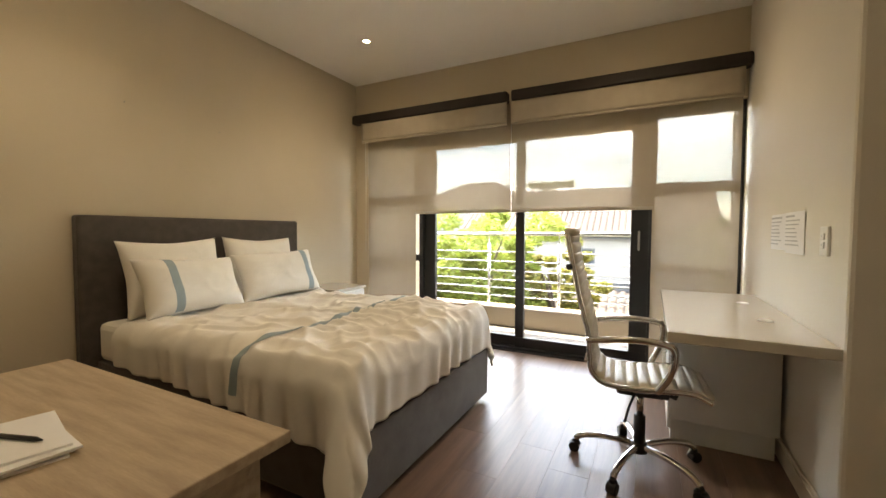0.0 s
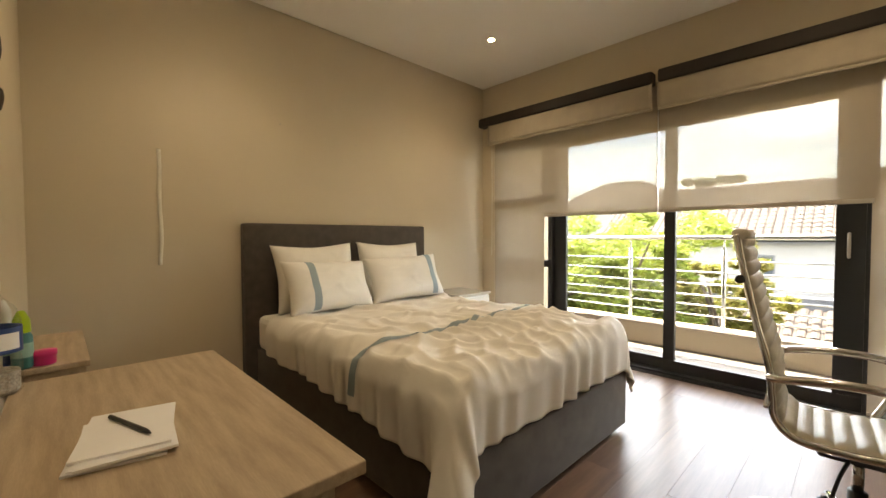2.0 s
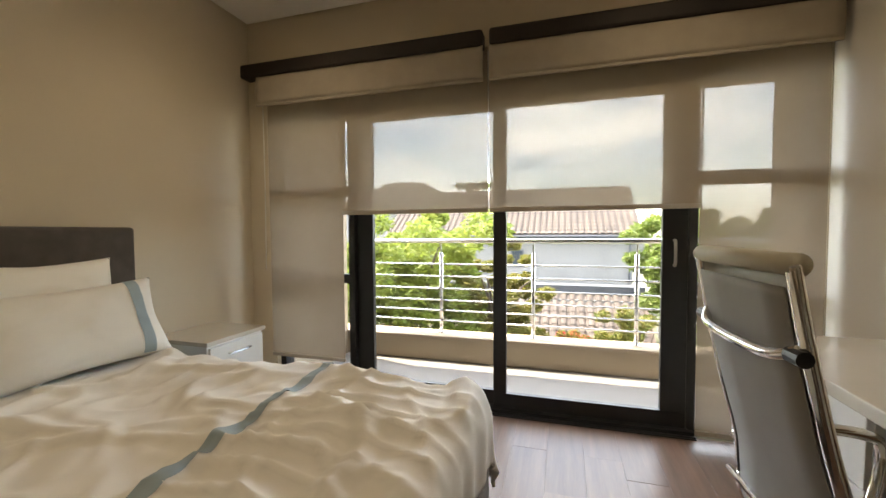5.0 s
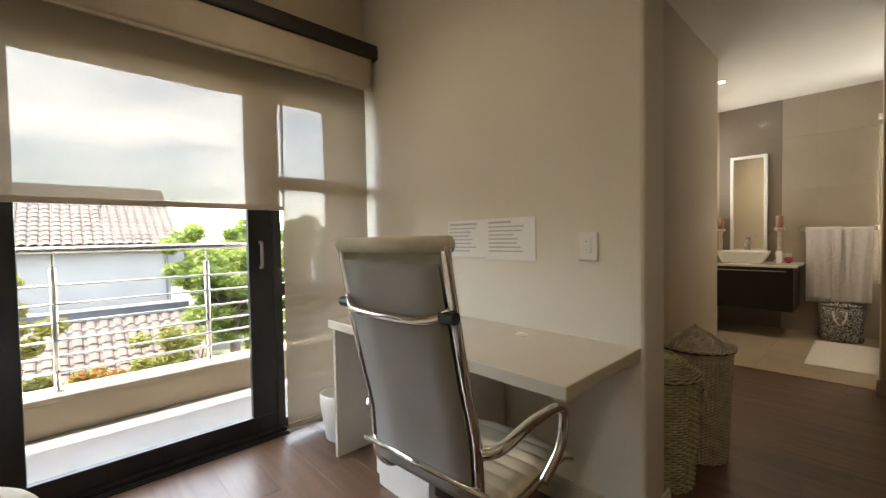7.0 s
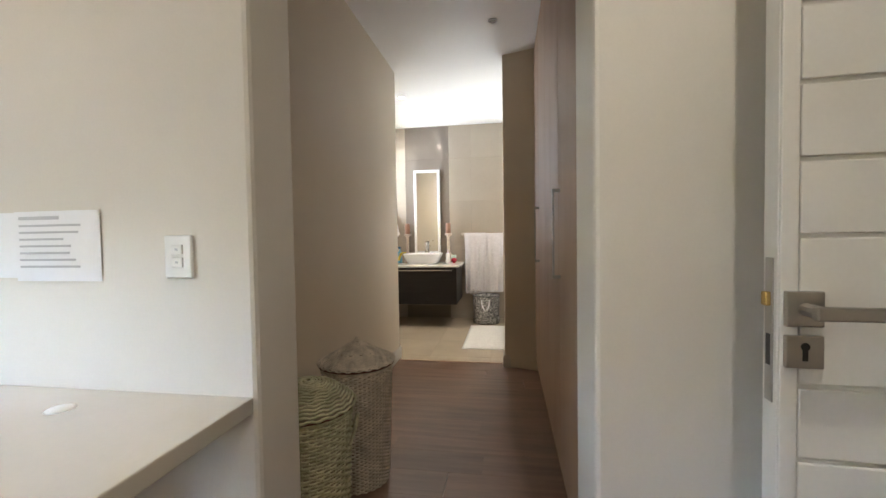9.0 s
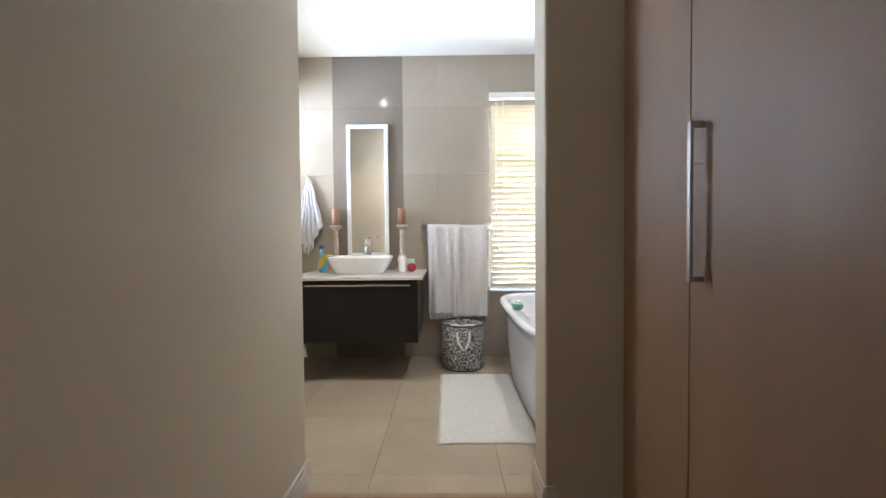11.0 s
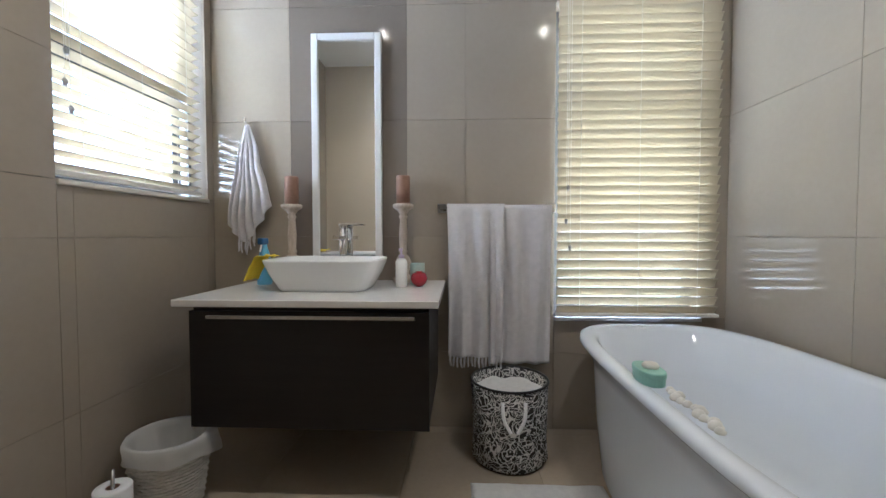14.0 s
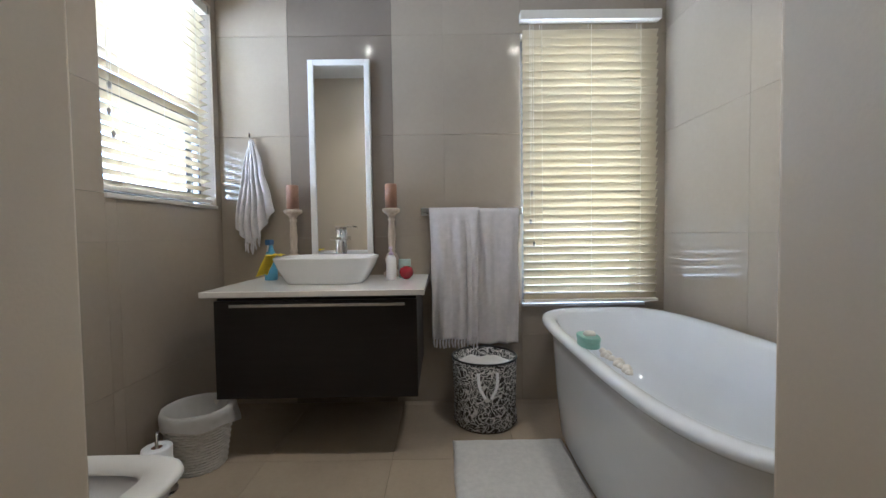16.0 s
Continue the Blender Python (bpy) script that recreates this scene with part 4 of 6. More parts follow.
def ribbed(d0, d1, name, n):
    """Padding with ribs across; it lies on the inner (sitter's) side of the profile."""
    def fn(u, v):
        d = d0 + u * (d1 - d0)
        p, nr, _ = along(d)
        ph = (d / 0.052) % 1.0
        bulge = 0.010 + 0.013 * abs(math.sin(math.pi * ph)) ** 0.5
        e = abs(2 * v - 1)
        bulge *= (1 - e ** 8) ** 0.5 if e < 1 else 0.0
        side = Vector((-nr.x, 0, -nr.z)) if nr.x < -0.2 or nr.z < -0.2 else nr
        return p + side * bulge + Vector((0, (2 * v - 1) * half, 0))
    return part(name, sheet(fn, n, 16, 0.006), LEATHER, ch, smooth=True)


seam = cum[7 * 5]
ribbed(0.02, seam, "backrest", 150)
ribbed(seam, total, "seat", 120)


def backing(u, v):
    p, nr, _ = along(0.04 + u * (seam - 0.04))
    return p + Vector((-0.012, (2 * v - 1) * (half - 0.012), -0.002))


part("back_panel", sheet(backing, 30, 4, 0.003), MESHGREY, ch, "grey backing cloth", smooth=True)
pt, _, _ = along(0.0)
part("top_roll", tube([(pt.x + 0.002, -half - 0.012, pt.z), (pt.x + 0.002, half + 0.012, pt.z)], 0.021, seg=14), LEATHER, ch, "cream padded top edge", smooth=True)
for s in (-1, 1):
    part("side_rail", tube([(p.x - 0.004, s * (half + 0.006), p.z) for p in prof], 0.0125, seg=10), CHROME, ch, "chrome side rail", smooth=True)
    arm = [(-0.235, s * (half + 0.02), 0.665), (-0.20, s * (half + 0.05), 0.675), (-0.05, s * (half + 0.055), 0.692), (0.075, s * (half + 0.055), 0.685), (0.115, s * (half + 0.055), 0.655), (0.105, s * (half + 0.05), 0.56), (0.055, s * (half + 0.02), 0.46)]
    part("armrest", tube(curve_points(arm, 7), 0.0155, seg=10), CHROME, ch, "looped chrome armrest", smooth=True)
    pb, _, _ = along(0.165)
    part("cross_bar_end", tube([(pb.x - 0.02, s * (half + 0.022), pb.z), (pb.x - 0.02, s * (half - 0.02), pb.z)], 0.015, seg=10), BLACK, ch)
pb, _, _ = along(0.165)
part("cross_bar", tube(curve_points([(pb.x - 0.012, -half, pb.z + 0.012), (pb.x - 0.035, -0.12, pb.z - 0.012), (pb.x - 0.037, 0.12, pb.z - 0.012), (pb.x - 0.012, half, pb.z + 0.012)]), 0.012, seg=10), CHROME, ch, "bowed chrome cross bar", smooth=True)
pb, _, _ = along(seam - 0.05)
part("lower_bar", tube([(pb.x - 0.02, -half - 0.04, pb.z), (pb.x - 0.02, half + 0.04, pb.z)], 0.009, seg=8), CHROME, ch, smooth=True)
part("mechanism", box(-0.11, 0.12, -0.075, 0.075, 0.375, 0.435), BLACK, ch, "black tilt mechanism", bevel=0.012)
part("tension_knob", tube([(0.10, 0, 0.405), (0.16, 0, 0.385)], 0.026, seg=14), BLACK, ch)
part("height_lever", tube(curve_points([(-0.02, -0.06, 0.40), (-0.05, -0.12, 0.35), (-0.07, -0.13, 0.27)]), [0.006] * 12 + [0.012], seg=8), BLACK, ch)
part("gas_column", tube([(0, 0, 0.10), (0, 0, 0.26)], 0.027, seg=16), BLACK, ch, "black gas column cover", smooth=True)
part("piston", tube([(0, 0, 0.25), (0, 0, 0.385)], 0.016, seg=14), CHROME, ch, smooth=True)
part("hub", lathe([(0.0, 0.075), (0.04, 0.078), (0.044, 0.10), (0.036, 0.125), (0.0, 0.128)], (0, 0, 0)), BLACK, ch, smooth=True)
for k in range(5):
    a = math.tau * k / 5 + 0.55
    ca, sa = math.cos(a), math.sin(a)
    part("base_arm", tube(curve_points([(ca * 0.03, sa * 0.03, 0.108), (ca * 0.15, sa * 0.15, 0.115), (ca * 0.26, sa * 0.26, 0.098), (ca * 0.305, sa * 0.305, 0.07)]), 0.0155, seg=10), CHROME, ch, "chrome base arm", smooth=True)
    cs = part("castor", tube([(ca * 0.31 + sa * 0.022, sa * 0.31 - ca * 0.022, 0.027), (ca * 0.31 - sa * 0.022, sa * 0.31 + ca * 0.022, 0.027)], 0.027, seg=16), BLACK, ch, "black twin-wheel castor", bevel=0.004)
    part("castor_hood", tube([(ca * 0.30, sa * 0.30, 0.04), (ca * 0.307, sa * 0.307, 0.068)], [0.024, 0.014], seg=12), BLACK, cs)

# ---------------------------------------------------------------- passage: built-in cupboards, laundry baskets
cu = thing("built_in_cupboards", (5.3, CUP_Y - 0.3, 0.0), "tall beige satin built-in cupboards with bar handles", "cupboard")
part("carcass", box(4.012, 6.29, -3.44, CUP_Y - 0.02, 0.08, H_PASS - 0.03), CUPBOARD, cu)
part("kickboard", box(4.012, 6.29, CUP_Y - 0.06, CUP_Y - 0.03, 0.0, 0.08), CUPBOARD, cu)
DX = [4.014, 4.70, 5.34, 5.89, 6.295]
for i in range(4):
    d = part("cupboard_door", box(DX[i] + 0.0015, DX[i + 1] - 0.0015, CUP_Y - 0.018, CUP_Y, 0.082, H_PASS - 0.035), CUPBOARD, cu, bevel=0.002)
    hx = {0: 4.65, 2: 5.84}.get(i)
    if hx is None:
        continue
    bm = box(hx - 0.007, hx + 0.007, CUP_Y + 0.026, CUP_Y + 0.034, 0.98, 1.385)
    box(hx - 0.007, hx + 0.007, CUP_Y - 0.001, CUP_Y + 0.027, 0.98, 0.994, bm)
    box(hx - 0.007, hx + 0.007, CUP_Y - 0.001, CUP_Y + 0.027, 1.371, 1.385, bm)
    part("handle", bm, NICKEL, d, "satin nickel bar handle", bevel=0.001)
downlight(5.80, -2.47, H_PASS, False, "unlit recessed downlight in the passage ceiling")


def basket(x, y, r, h, lid_h, label, m, step, gap):
    """Round laundry basket of woven canes round upright stakes, with a braided rim, a lid and loop handles."""
    b = thing("laundry_basket", (x, y, 0.0), label, "laundry basket", "wicker laundry baskets")
    flare = lambda z: r * (0.86 + 0.13 * z / h)
    # solid core in a darker colour that paints the shade between the canes
    part("liner", lathe([(0.0, 0.006), (r * 0.84, 0.006), (r * 0.965, h - 0.01), (0.0, h - 0.012)], (x, y, 0)), WICKER_SHADE, b, "core coloured as shade inside the weave", smooth=True)
    n = int(math.tau * r / step / 2) * 2
    bm = bmesh.new()
    for i in range(int(h / gap)):
        z = gap * (i + 0.5)
        rr = flare(z)
        pts = [(x + (rr + 0.0038 * (1 if (k // 2 + i) % 2 else -1)) * math.cos((k + 0.5) * math.pi / n), y + (rr + 0.0038 * (1 if (k // 2 + i) % 2 else -1)) * math.sin((k + 0.5) * math.pi / n), z) for k in range(n * 2)]
        tube(pts, gap * 0.44, bm, 5, True)
    part("weave", bm, m, b, "woven canes", smooth=True, kind="stuff")
    bm = bmesh.new()
    for k in range(n):
        a = k * math.tau / n
        tube([(x + (flare(z) - 0.001) * math.cos(a), y + (flare(z) - 0.001) * math.sin(a), z) for z in (0.004, h * 0.5, h)], 0.0042, bm, 5)
    part("upright_cane", bm, m, b, smooth=True, kind="stuff")
    bm = bmesh.new()
    for ph in (0.0, math.pi):
        tube([(x + (r * 1.0 + 0.004 * math.cos(k * 0.9 + ph)) * math.cos(k * math.tau / 80), y + (r * 1.0 + 0.004 * math.cos(k * 0.9 + ph)) * math.sin(k * math.tau / 80), h + 0.004 * math.sin(k * 0.9 + ph)) for k in range(80)], 0.006, bm, 6, True)
    part("braided_rim", bm, m, b, smooth=True)

    # lid: flat rings of cane that rise to a point or a dome
    rise = (lambda q: q ** 1.15) if lid_h > 0.095 else (lambda q: 1 - (1 - q) ** 2.0)
    bm = bmesh.new()
    rings = int((r + 0.01) / (gap * 0.9))
    for i in range(rings):
        q = i / rings
        rr, z = (r + 0.012) * (1 - q) + 0.004, h + 0.022 + lid_h * rise(q)
        c = max(10, int(n * 2 * (1 - q)) // 4 * 4)
        tube([(x + rr * math.cos(k * math.tau / c), y + rr * math.sin(k * math.tau / c), z + 0.0026 * (1 if (k // 2 + i) % 2 else -1)) for k in range(c)], gap * 0.46, bm, 5, True)
    lid = part("lid", bm, m, b, "woven lid", smooth=True)
    # same painted shade behind the lid's canes
    part("lid_core", lathe([((r + 0.008) * (1 - q / 8), h + 0.016 + lid_h * rise(q / 8)) for q in range(9)], (x, y, 0)), WICKER_SHADE, lid, smooth=True)
    part("lid_edge", tube([(x + (r + 0.011) * math.cos(k * math.tau / 64), y + (r + 0.011) * math.sin(k * math.tau / 64), h + 0.0125) for k in range(64)], 0.0035, seg=6, closed=True), REDCANE, lid, "dark reddish cane edge", smooth=True)
    if lid_h > 0.095:
        part("lid_loop", tube(curve_points([(x - 0.014, y, h + lid_h + 0.014), (x - 0.009, y, h + lid_h + 0.03), (x + 0.009, y, h + lid_h + 0.03), (x + 0.014, y, h + lid_h + 0.014)]), 0.004, seg=6), m, lid, "small cane loop", smooth=True)
    else:
        for a in (-1.25, 1.9):
            ca, sa = math.cos(a), math.sin(a)
            w = Vector((-sa, ca, 0))
            ctr = Vector((x + ca * r * 0.97, y + sa * r * 0.97, h * 0.74))
            part("handle", tube(curve_points([ctr - w * 0.075, ctr - w * 0.055 + Vector((ca * 0.022, sa * 0.022, 0.06)), ctr + Vector((ca * 0.03, sa * 0.03, 0.085)), ctr + w * 0.055 + Vector((ca * 0.022, sa * 0.022, 0.06)), ctr + w * 0.075]), 0.007, seg=8), m, b, "bent cane handle", smooth=True)
    return b


REDCANE = mat("dark red cane", (0.14, 0.05, 0.035), 0.6, vary=0.15)
basket(4.63, -1.825, 0.168, 0.56, 0.10, "tall pale wicker laundry basket with a pointed lid", WICKER, 0.021, 0.0085)
basket(4.25, -1.765, 0.170, 0.50, 0.09, "greenish wicker laundry basket with a domed lid", WICKER_GREEN, 0.026, 0.0125)


# ---------------------------------------------------------------- bathroom: windows with slatted blinds
SHIFT = BATHROOM


def slat_blind(name, axis, plane, a0, a1, z0, z1, pitch, tilt, label, depth=0.05):
    """Slatted blind in front of a window: head rail, slats, tapes, bottom rail and cords."""
    mid = (a0 + a1) / 2
    at = (lambda a, d, z: (plane + d, a, z)) if axis == "x" else (lambda a, d, z: (a, plane + d, z))
    b = thing(name, at(mid, 0, z0), label, "blind")

    def bar(a, e, d0, d1, za, zb):
        p, q = at(a, d0, za), at(e, d1, zb)
        return box(min(p[0], q[0]), max(p[0], q[0]), min(p[1], q[1]), max(p[1], q[1]), za, zb)

    part("head_rail", bar(a0 - 0.01, a1 + 0.01, -0.03, 0.03, z1, z1 + 0.055), SLATWHITE, b, bevel=0.003)
    part("bottom_rail", bar(a0, a1, -0.024, 0.024, z0, z0 + 0.018), SLATWHITE, b, bevel=0.003)
    k = int((z1 - z0 - 0.03) / pitch)
    c, s = math.cos(tilt) * depth / 2, math.sin(tilt) * depth / 2
    me = None
    for i in range(k):
        z = z0 + 0.035 + pitch * i
        if me is None:
            rings = []
            for a in (a0 + 0.004, a1 - 0.004):
                ring = []
                for u in (-1, -0.5, 0, 0.5, 1):
                    ring.append(Vector(at(a, u * c, u * s + 0.003 * (1 - u * u))))
                for u in (1, 0.5, 0, -0.5, -1):
                    ring.append(Vector(at(a, u * c, u * s + 0.003 * (1 - u * u) - 0.0025)))
                rings.append(ring)
            o = ORIGIN[b]
            bm = loft(rings)
            bmesh.ops.translate(bm, verts=bm.verts, vec=Vector(at(0, 0, 0)) * 0 - Vector((o.x, o.y, 0)))
            bmesh.ops.recalc_face_normals(bm, faces=bm.faces)
            me = bpy.data.meshes.new("slat")
            bm.to_mesh(me)
            bm.free()
            me.materials.append(SLAT)
        ob = new("slat", me)
        ob.parent = b
        ob.location = (0, 0, z - z0)
    for q in (0.14, 0.5, 0.86):
        a = a0 + q * (a1 - a0)
        for d in (-0.027, 0.027):
            part("ladder_cord", tube([at(a, d, z0 + 0.01), at(a, d, z1)], 0.0012, seg=4), SLATWHITE, b)
    for q, zz in ((0.05, 0.30), (0.075, 0.22), (0.06, 0.40)):
        a = a0 + q * (a1 - a0) if axis == "y" else a1 - q * (a1 - a0)
        e = z1 - (z1 - z0) * (1 - zz)
        cd = part("pull_cord", tube([at(a, -0.036, z1), at(a, -0.036, e)], 0.0012, seg=4), SLATWHITE, b)
        part("bead", lathe([(0.0, -0.03), (0.006, -0.028), (0.009, -0.01), (0.004, 0.0)], at(a, -0.036, e)), NICKEL, cd, "grey cord weight", smooth=True)
    return b


SLATWHITE = mat("white painted blind rail", (0.80, 0.77, 0.70), 0.45, vary=0.03)
wn2 = thing("window_2", (8.1, BATH_N + 0.1, NW[2]), "charcoal framed bathroom window in the tiled wall", "window", kind="structure")
ALUG = mat("grey window frame", (0.16, 0.165, 0.175), 0.4, metal=0.2, vary=0.05)
for x0, x1 in ((NW[0], NW[0] + 0.05), (8.54, 8.60), (NW[1] - 0.02, NW[1])):
    part("stile", box(x0, x1, BATH_N + 0.09, BATH_N + 0.14, NW[2], NW[3]), ALUG, wn2)
for z0, z1 in ((NW[2], NW[2] + 0.05), (1.70, 1.765), (NW[3] - 0.05, NW[3])):
    part("rail", box(NW[0] + 0.05, 8.54, BATH_N + 0.09, BATH_N + 0.14, z0, z1), ALUG, wn2)
part("latch", box(8.18, 8.28, BATH_N + 0.07, BATH_N + 0.09, 1.725, 1.745), BLACK, wn2, "black window latch")
pane = part("pane", box(NW[0] + 0.04, NW[1] - 0.03, BATH_N + 0.112, BATH_N + 0.116, NW[2] + 0.04, NW[3] - 0.04), GLASS, wn2)
pane.visible_shadow = False
part("sill", box(NW[0] - 0.0, NW[1], BATH_N - 0.012, BATH_N + 0.1, NW[2] - 0.018, NW[2] + 0.002), SKIRT, wn2, "cream painted sill", bevel=0.004)
slat_blind("slatted_blind", "y", BATH_N + 0.045, NW[0] + 0.012, NW[1] - 0.012, NW[2] + 0.02, NW[3] - 0.055, 0.0455, -0.30, "cream slatted blind with open slats over the side window")
wn3 = thing("window_3", (BATH_X + 0.1, -2.98, EW[2]), "white framed tall bathroom window", "window", kind="structure")
for y0, y1 in ((EW[0], EW[0] + 0.05), (EW[1] - 0.05, EW[1])):
    part("stile", box(BATH_X + 0.10, BATH_X + 0.15, y0, y1, EW[2], EW[3]), ALUG, wn3)
for z0, z1 in ((EW[2], EW[2] + 0.05), (1.73, 1.80), (EW[3] - 0.05, EW[3])):
    part("rail", box(BATH_X + 0.10, BATH_X + 0.15, EW[0] + 0.05, EW[1] - 0.05, z0, z1), ALUG, wn3)
pane = part("pane", box(BATH_X + 0.122, BATH_X + 0.126, EW[0] + 0.04, EW[1] - 0.04, EW[2] + 0.04, EW[3] - 0.04), GLASS, wn3)
pane.visible_shadow = False
part("sill", box(BATH_X - 0.02, BATH_X + 0.1, EW[0], EW[1], EW[2] - 0.02, EW[2]), STONE, wn3, "grey stone sill", bevel=0.003)
slat_blind("slatted_blind", "x", BATH_X - 0.035, EW[0] - 0.064, EW[1] - 0.002, EW[2] + 0.01, 2.345, 0.0485, -0.98, "cream slatted blind lowered over the tall window", 0.054)

# lamps in the bathroom ceiling
downlight(7.48, -1.41, H_BATH, True, "small lit recessed downlight in the bathroom ceiling")
lamp("downlight_bathroom", "SPOT", 1.2, look((7.26, -1.39, H_BATH - 0.02), (7.26, -1.39, 0)), (1.0, 0.82, 0.6), cone=(radians(120), 0.8), radius=0.03)
downlight(7.48, -2.75, H_BATH, True, "small lit recessed downlight in the bathroom ceiling")
lamp("downlight_bath_side", "SPOT", 1.2, look((7.26, -2.73, H_BATH - 0.02), (7.26, -2.73, 0)), (1.0, 0.82, 0.6), cone=(radians(120), 0.8), radius=0.03)

# ---------------------------------------------------------------- bathroom: vanity, basin, mirror
va = thing("vanity_cabinet", (8.40, -1.465, 0.30), "wall-hung black-brown wenge vanity cabinet with one wide drawer", "cabinet")
part("body", box(8.085, BATH_X - 0.002, -1.935, -1.0, 0.303, 0.782), WENGE, va, bevel=0.003)
dr = part("drawer_front", box(8.06, 8.083, -1.938, -0.998, 0.305, 0.765), WENGE, va, bevel=0.002)
part("edge_handle", box(8.035, 8.06, -1.885, -1.08, 0.738, 0.752), STEEL, dr, "long steel edge handle", bevel=0.002)
part("wall_bracket", box(8.50, BATH_X - 0.002, -1.80, -1.15, 0.262, 0.302), WENGE, va)
solo("stone_worktop", box(8.03, BATH_X - 0.001, -1.975, -0.948, 0.785, 0.812), STONE, "white engineered stone vanity top", "worktop", bevel=0.003)


def rounded(cx, cy, a, b, z, n=40, p=5.0):
    """A squarish oval ring."""
    out = []
    for k in range(n):
        t = math.tau * k / n
        c, s = math.cos(t), math.sin(t)
        out.append(Vector((cx + a * math.copysign(abs(c) ** (2 / p), c), cy + b * math.copysign(abs(s) ** (2 / p), s), z)))
    return out


bs = thing("wash_basin", (8.40, -1.41, 0.812), "white rectangular ceramic vessel basin on the vanity", "basin")
cx, cy, z = 8.405, -1.44, 0.8125
rings = [rounded(cx, cy, 0.145, 0.195, z), rounded(cx, cy, 0.152, 0.203, z + 0.012), rounded(cx, cy, 0.178, 0.238, z + 0.075), rounded(cx, cy, 0.195, 0.258, z + 0.128), rounded(cx, cy, 0.197, 0.260, z + 0.136),
         rounded(cx, cy, 0.192, 0.255, z + 0.140), rounded(cx, cy, 0.184, 0.247, z + 0.136), rounded(cx, cy, 0.165, 0.225, z + 0.075), rounded(cx, cy, 0.13, 0.20, z + 0.03), rounded(cx, cy, 0.04, 0.05, z + 0.022)]
part("bowl", loft(rings), CERAMIC, bs, smooth=True)
part("waste", lathe([(0.0, 0.004), (0.025, 0.003), (0.03, 0.0)][::-1], (cx, cy, z + 0.023)), CHROME, bs, "chrome waste", smooth=True)
ta = thing("basin_tap", (8.655, -1.45, 0.812), "tall chrome basin mixer tap", "tap")
tx, ty = 8.655, -1.435
part("body", tube([(tx, ty, 0.8125), (tx, ty, 1.10)], 0.020, seg=16), CHROME, ta, smooth=True)
part("spout", box(tx - 0.13, tx, ty - 0.016, ty + 0.016, 1.035, 1.055), CHROME, ta, bevel=0.003)
part("lever", box(tx - 0.02, tx + 0.02, ty - 0.085, ty + 0.02, 1.112, 1.121), CHROME, ta, bevel=0.002)
part("cap", tube([(tx, ty, 1.10), (tx, ty, 1.113)], 0.021, seg=16), CHROME, ta)
mi = thing("wall_mirror", (BATH_X, -1.445, 0.95), "narrow tall mirror in a white frame", "mirror")
Y0, Y1, Z0, Z1, FW = -1.632, -1.252, 0.905, 2.137, 0.036
for a in ((Y0, Y0 + FW, Z0, Z1), (Y1 - FW, Y1, Z0, Z1), (Y0 + FW, Y1 - FW, Z1 - FW, Z1), (Y0 + FW, Y1 - FW, Z0, Z0 + FW)):
    part("frame", box(BATH_X - 0.032, BATH_X - 0.001, *a), WHITE, mi, bevel=0.004)
part("glass", box(BATH_X - 0.020, BATH_X - 0.004, Y0 + FW, Y1 - FW, Z0 + FW, Z1 - FW), MIRROR, mi, "mirror glass")


def candlestick(x, y, zb, h, label):
    t = thing("candlestick", (x, y, zb), label, "candlestick", "turned wooden candlesticks")
    k = h / 0.41
    prof_ = [(0.0, 0.0), (0.052, 0.0), (0.054, 0.02), (0.040, 0.03), (0.026, 0.045), (0.040, 0.085), (0.043, 0.105), (0.030, 0.135), (0.018, 0.15), (0.026, 0.16), (0.019, 0.17), (0.023, 0.25), (0.017, 0.33), (0.024, 0.345), (0.017, 0.355), (0.030, 0.375), (0.052, 0.39), (0.054, 0.405), (0.046, 0.41), (0.0, 0.408)]
    part("stem", lathe([(r, z * k) for r, z in prof_], (x, y, zb)), WASHWOOD, t, smooth=True)
    part("candle", lathe([(0.0, h), (0.036, h), (0.036, h + 0.142), (0.033, h + 0.147), (0.024, h + 0.139), (0.0, h + 0.137)], (x, y, zb)), CANDLE, t, "brown pillar candle", smooth=True)
    part("wick", tube([(x, y, zb + h + 0.135), (x + 0.002, y, zb + h + 0.148)], 0.0015, seg=5), BLACK, t)


candlestick(8.655, -1.755, 0.812, 0.41, "tall whitewashed turned candlestick with a brown pillar candle")
candlestick(8.655, -1.160, 0.812, 0.41, "tall whitewashed turned candlestick with a brown pillar candle")
pb_ = thing("soap_dispenser", (8.45, -1.775, 0.812), "white pump bottle with a lilac pump", "bottle")
c = (8.45, -1.775, 0.8125)
part("bottle", lathe([(0.0, 0), (0.026, 0), (0.028, 0.004), (0.028, 0.115), (0.022, 0.13), (0.011, 0.138)], c), PLASTIC, pb_, smooth=True)
part("pump", lathe([(0.013, 0.138), (0.013, 0.152), (0.005, 0.154), (0.005, 0.175), (0.0, 0.176)], c), LILAC, pb_, smooth=True)
part("nozzle", box(c[0] - 0.042, c[0] + 0.009, c[1] - 0.007, c[1] + 0.007, c[2] + 0.174, c[2] + 0.184), LILAC, pb_, bevel=0.002)
cu_ = thing("tumbler", (8.56, -1.84, 0.812), "pale green ceramic tumbler", "cup")
part("cup", lathe([(0.0, 0), (0.034, 0), (0.036, 0.003), (0.036, 0.105), (0.033, 0.106), (0.032, 0.01), (0.0, 0.008)], (8.56, -1.84, 0.8125)), mat("grey-green ceramic", (0.36, 0.44, 0.38), 0.3, vary=0.05), cu_, smooth=True)
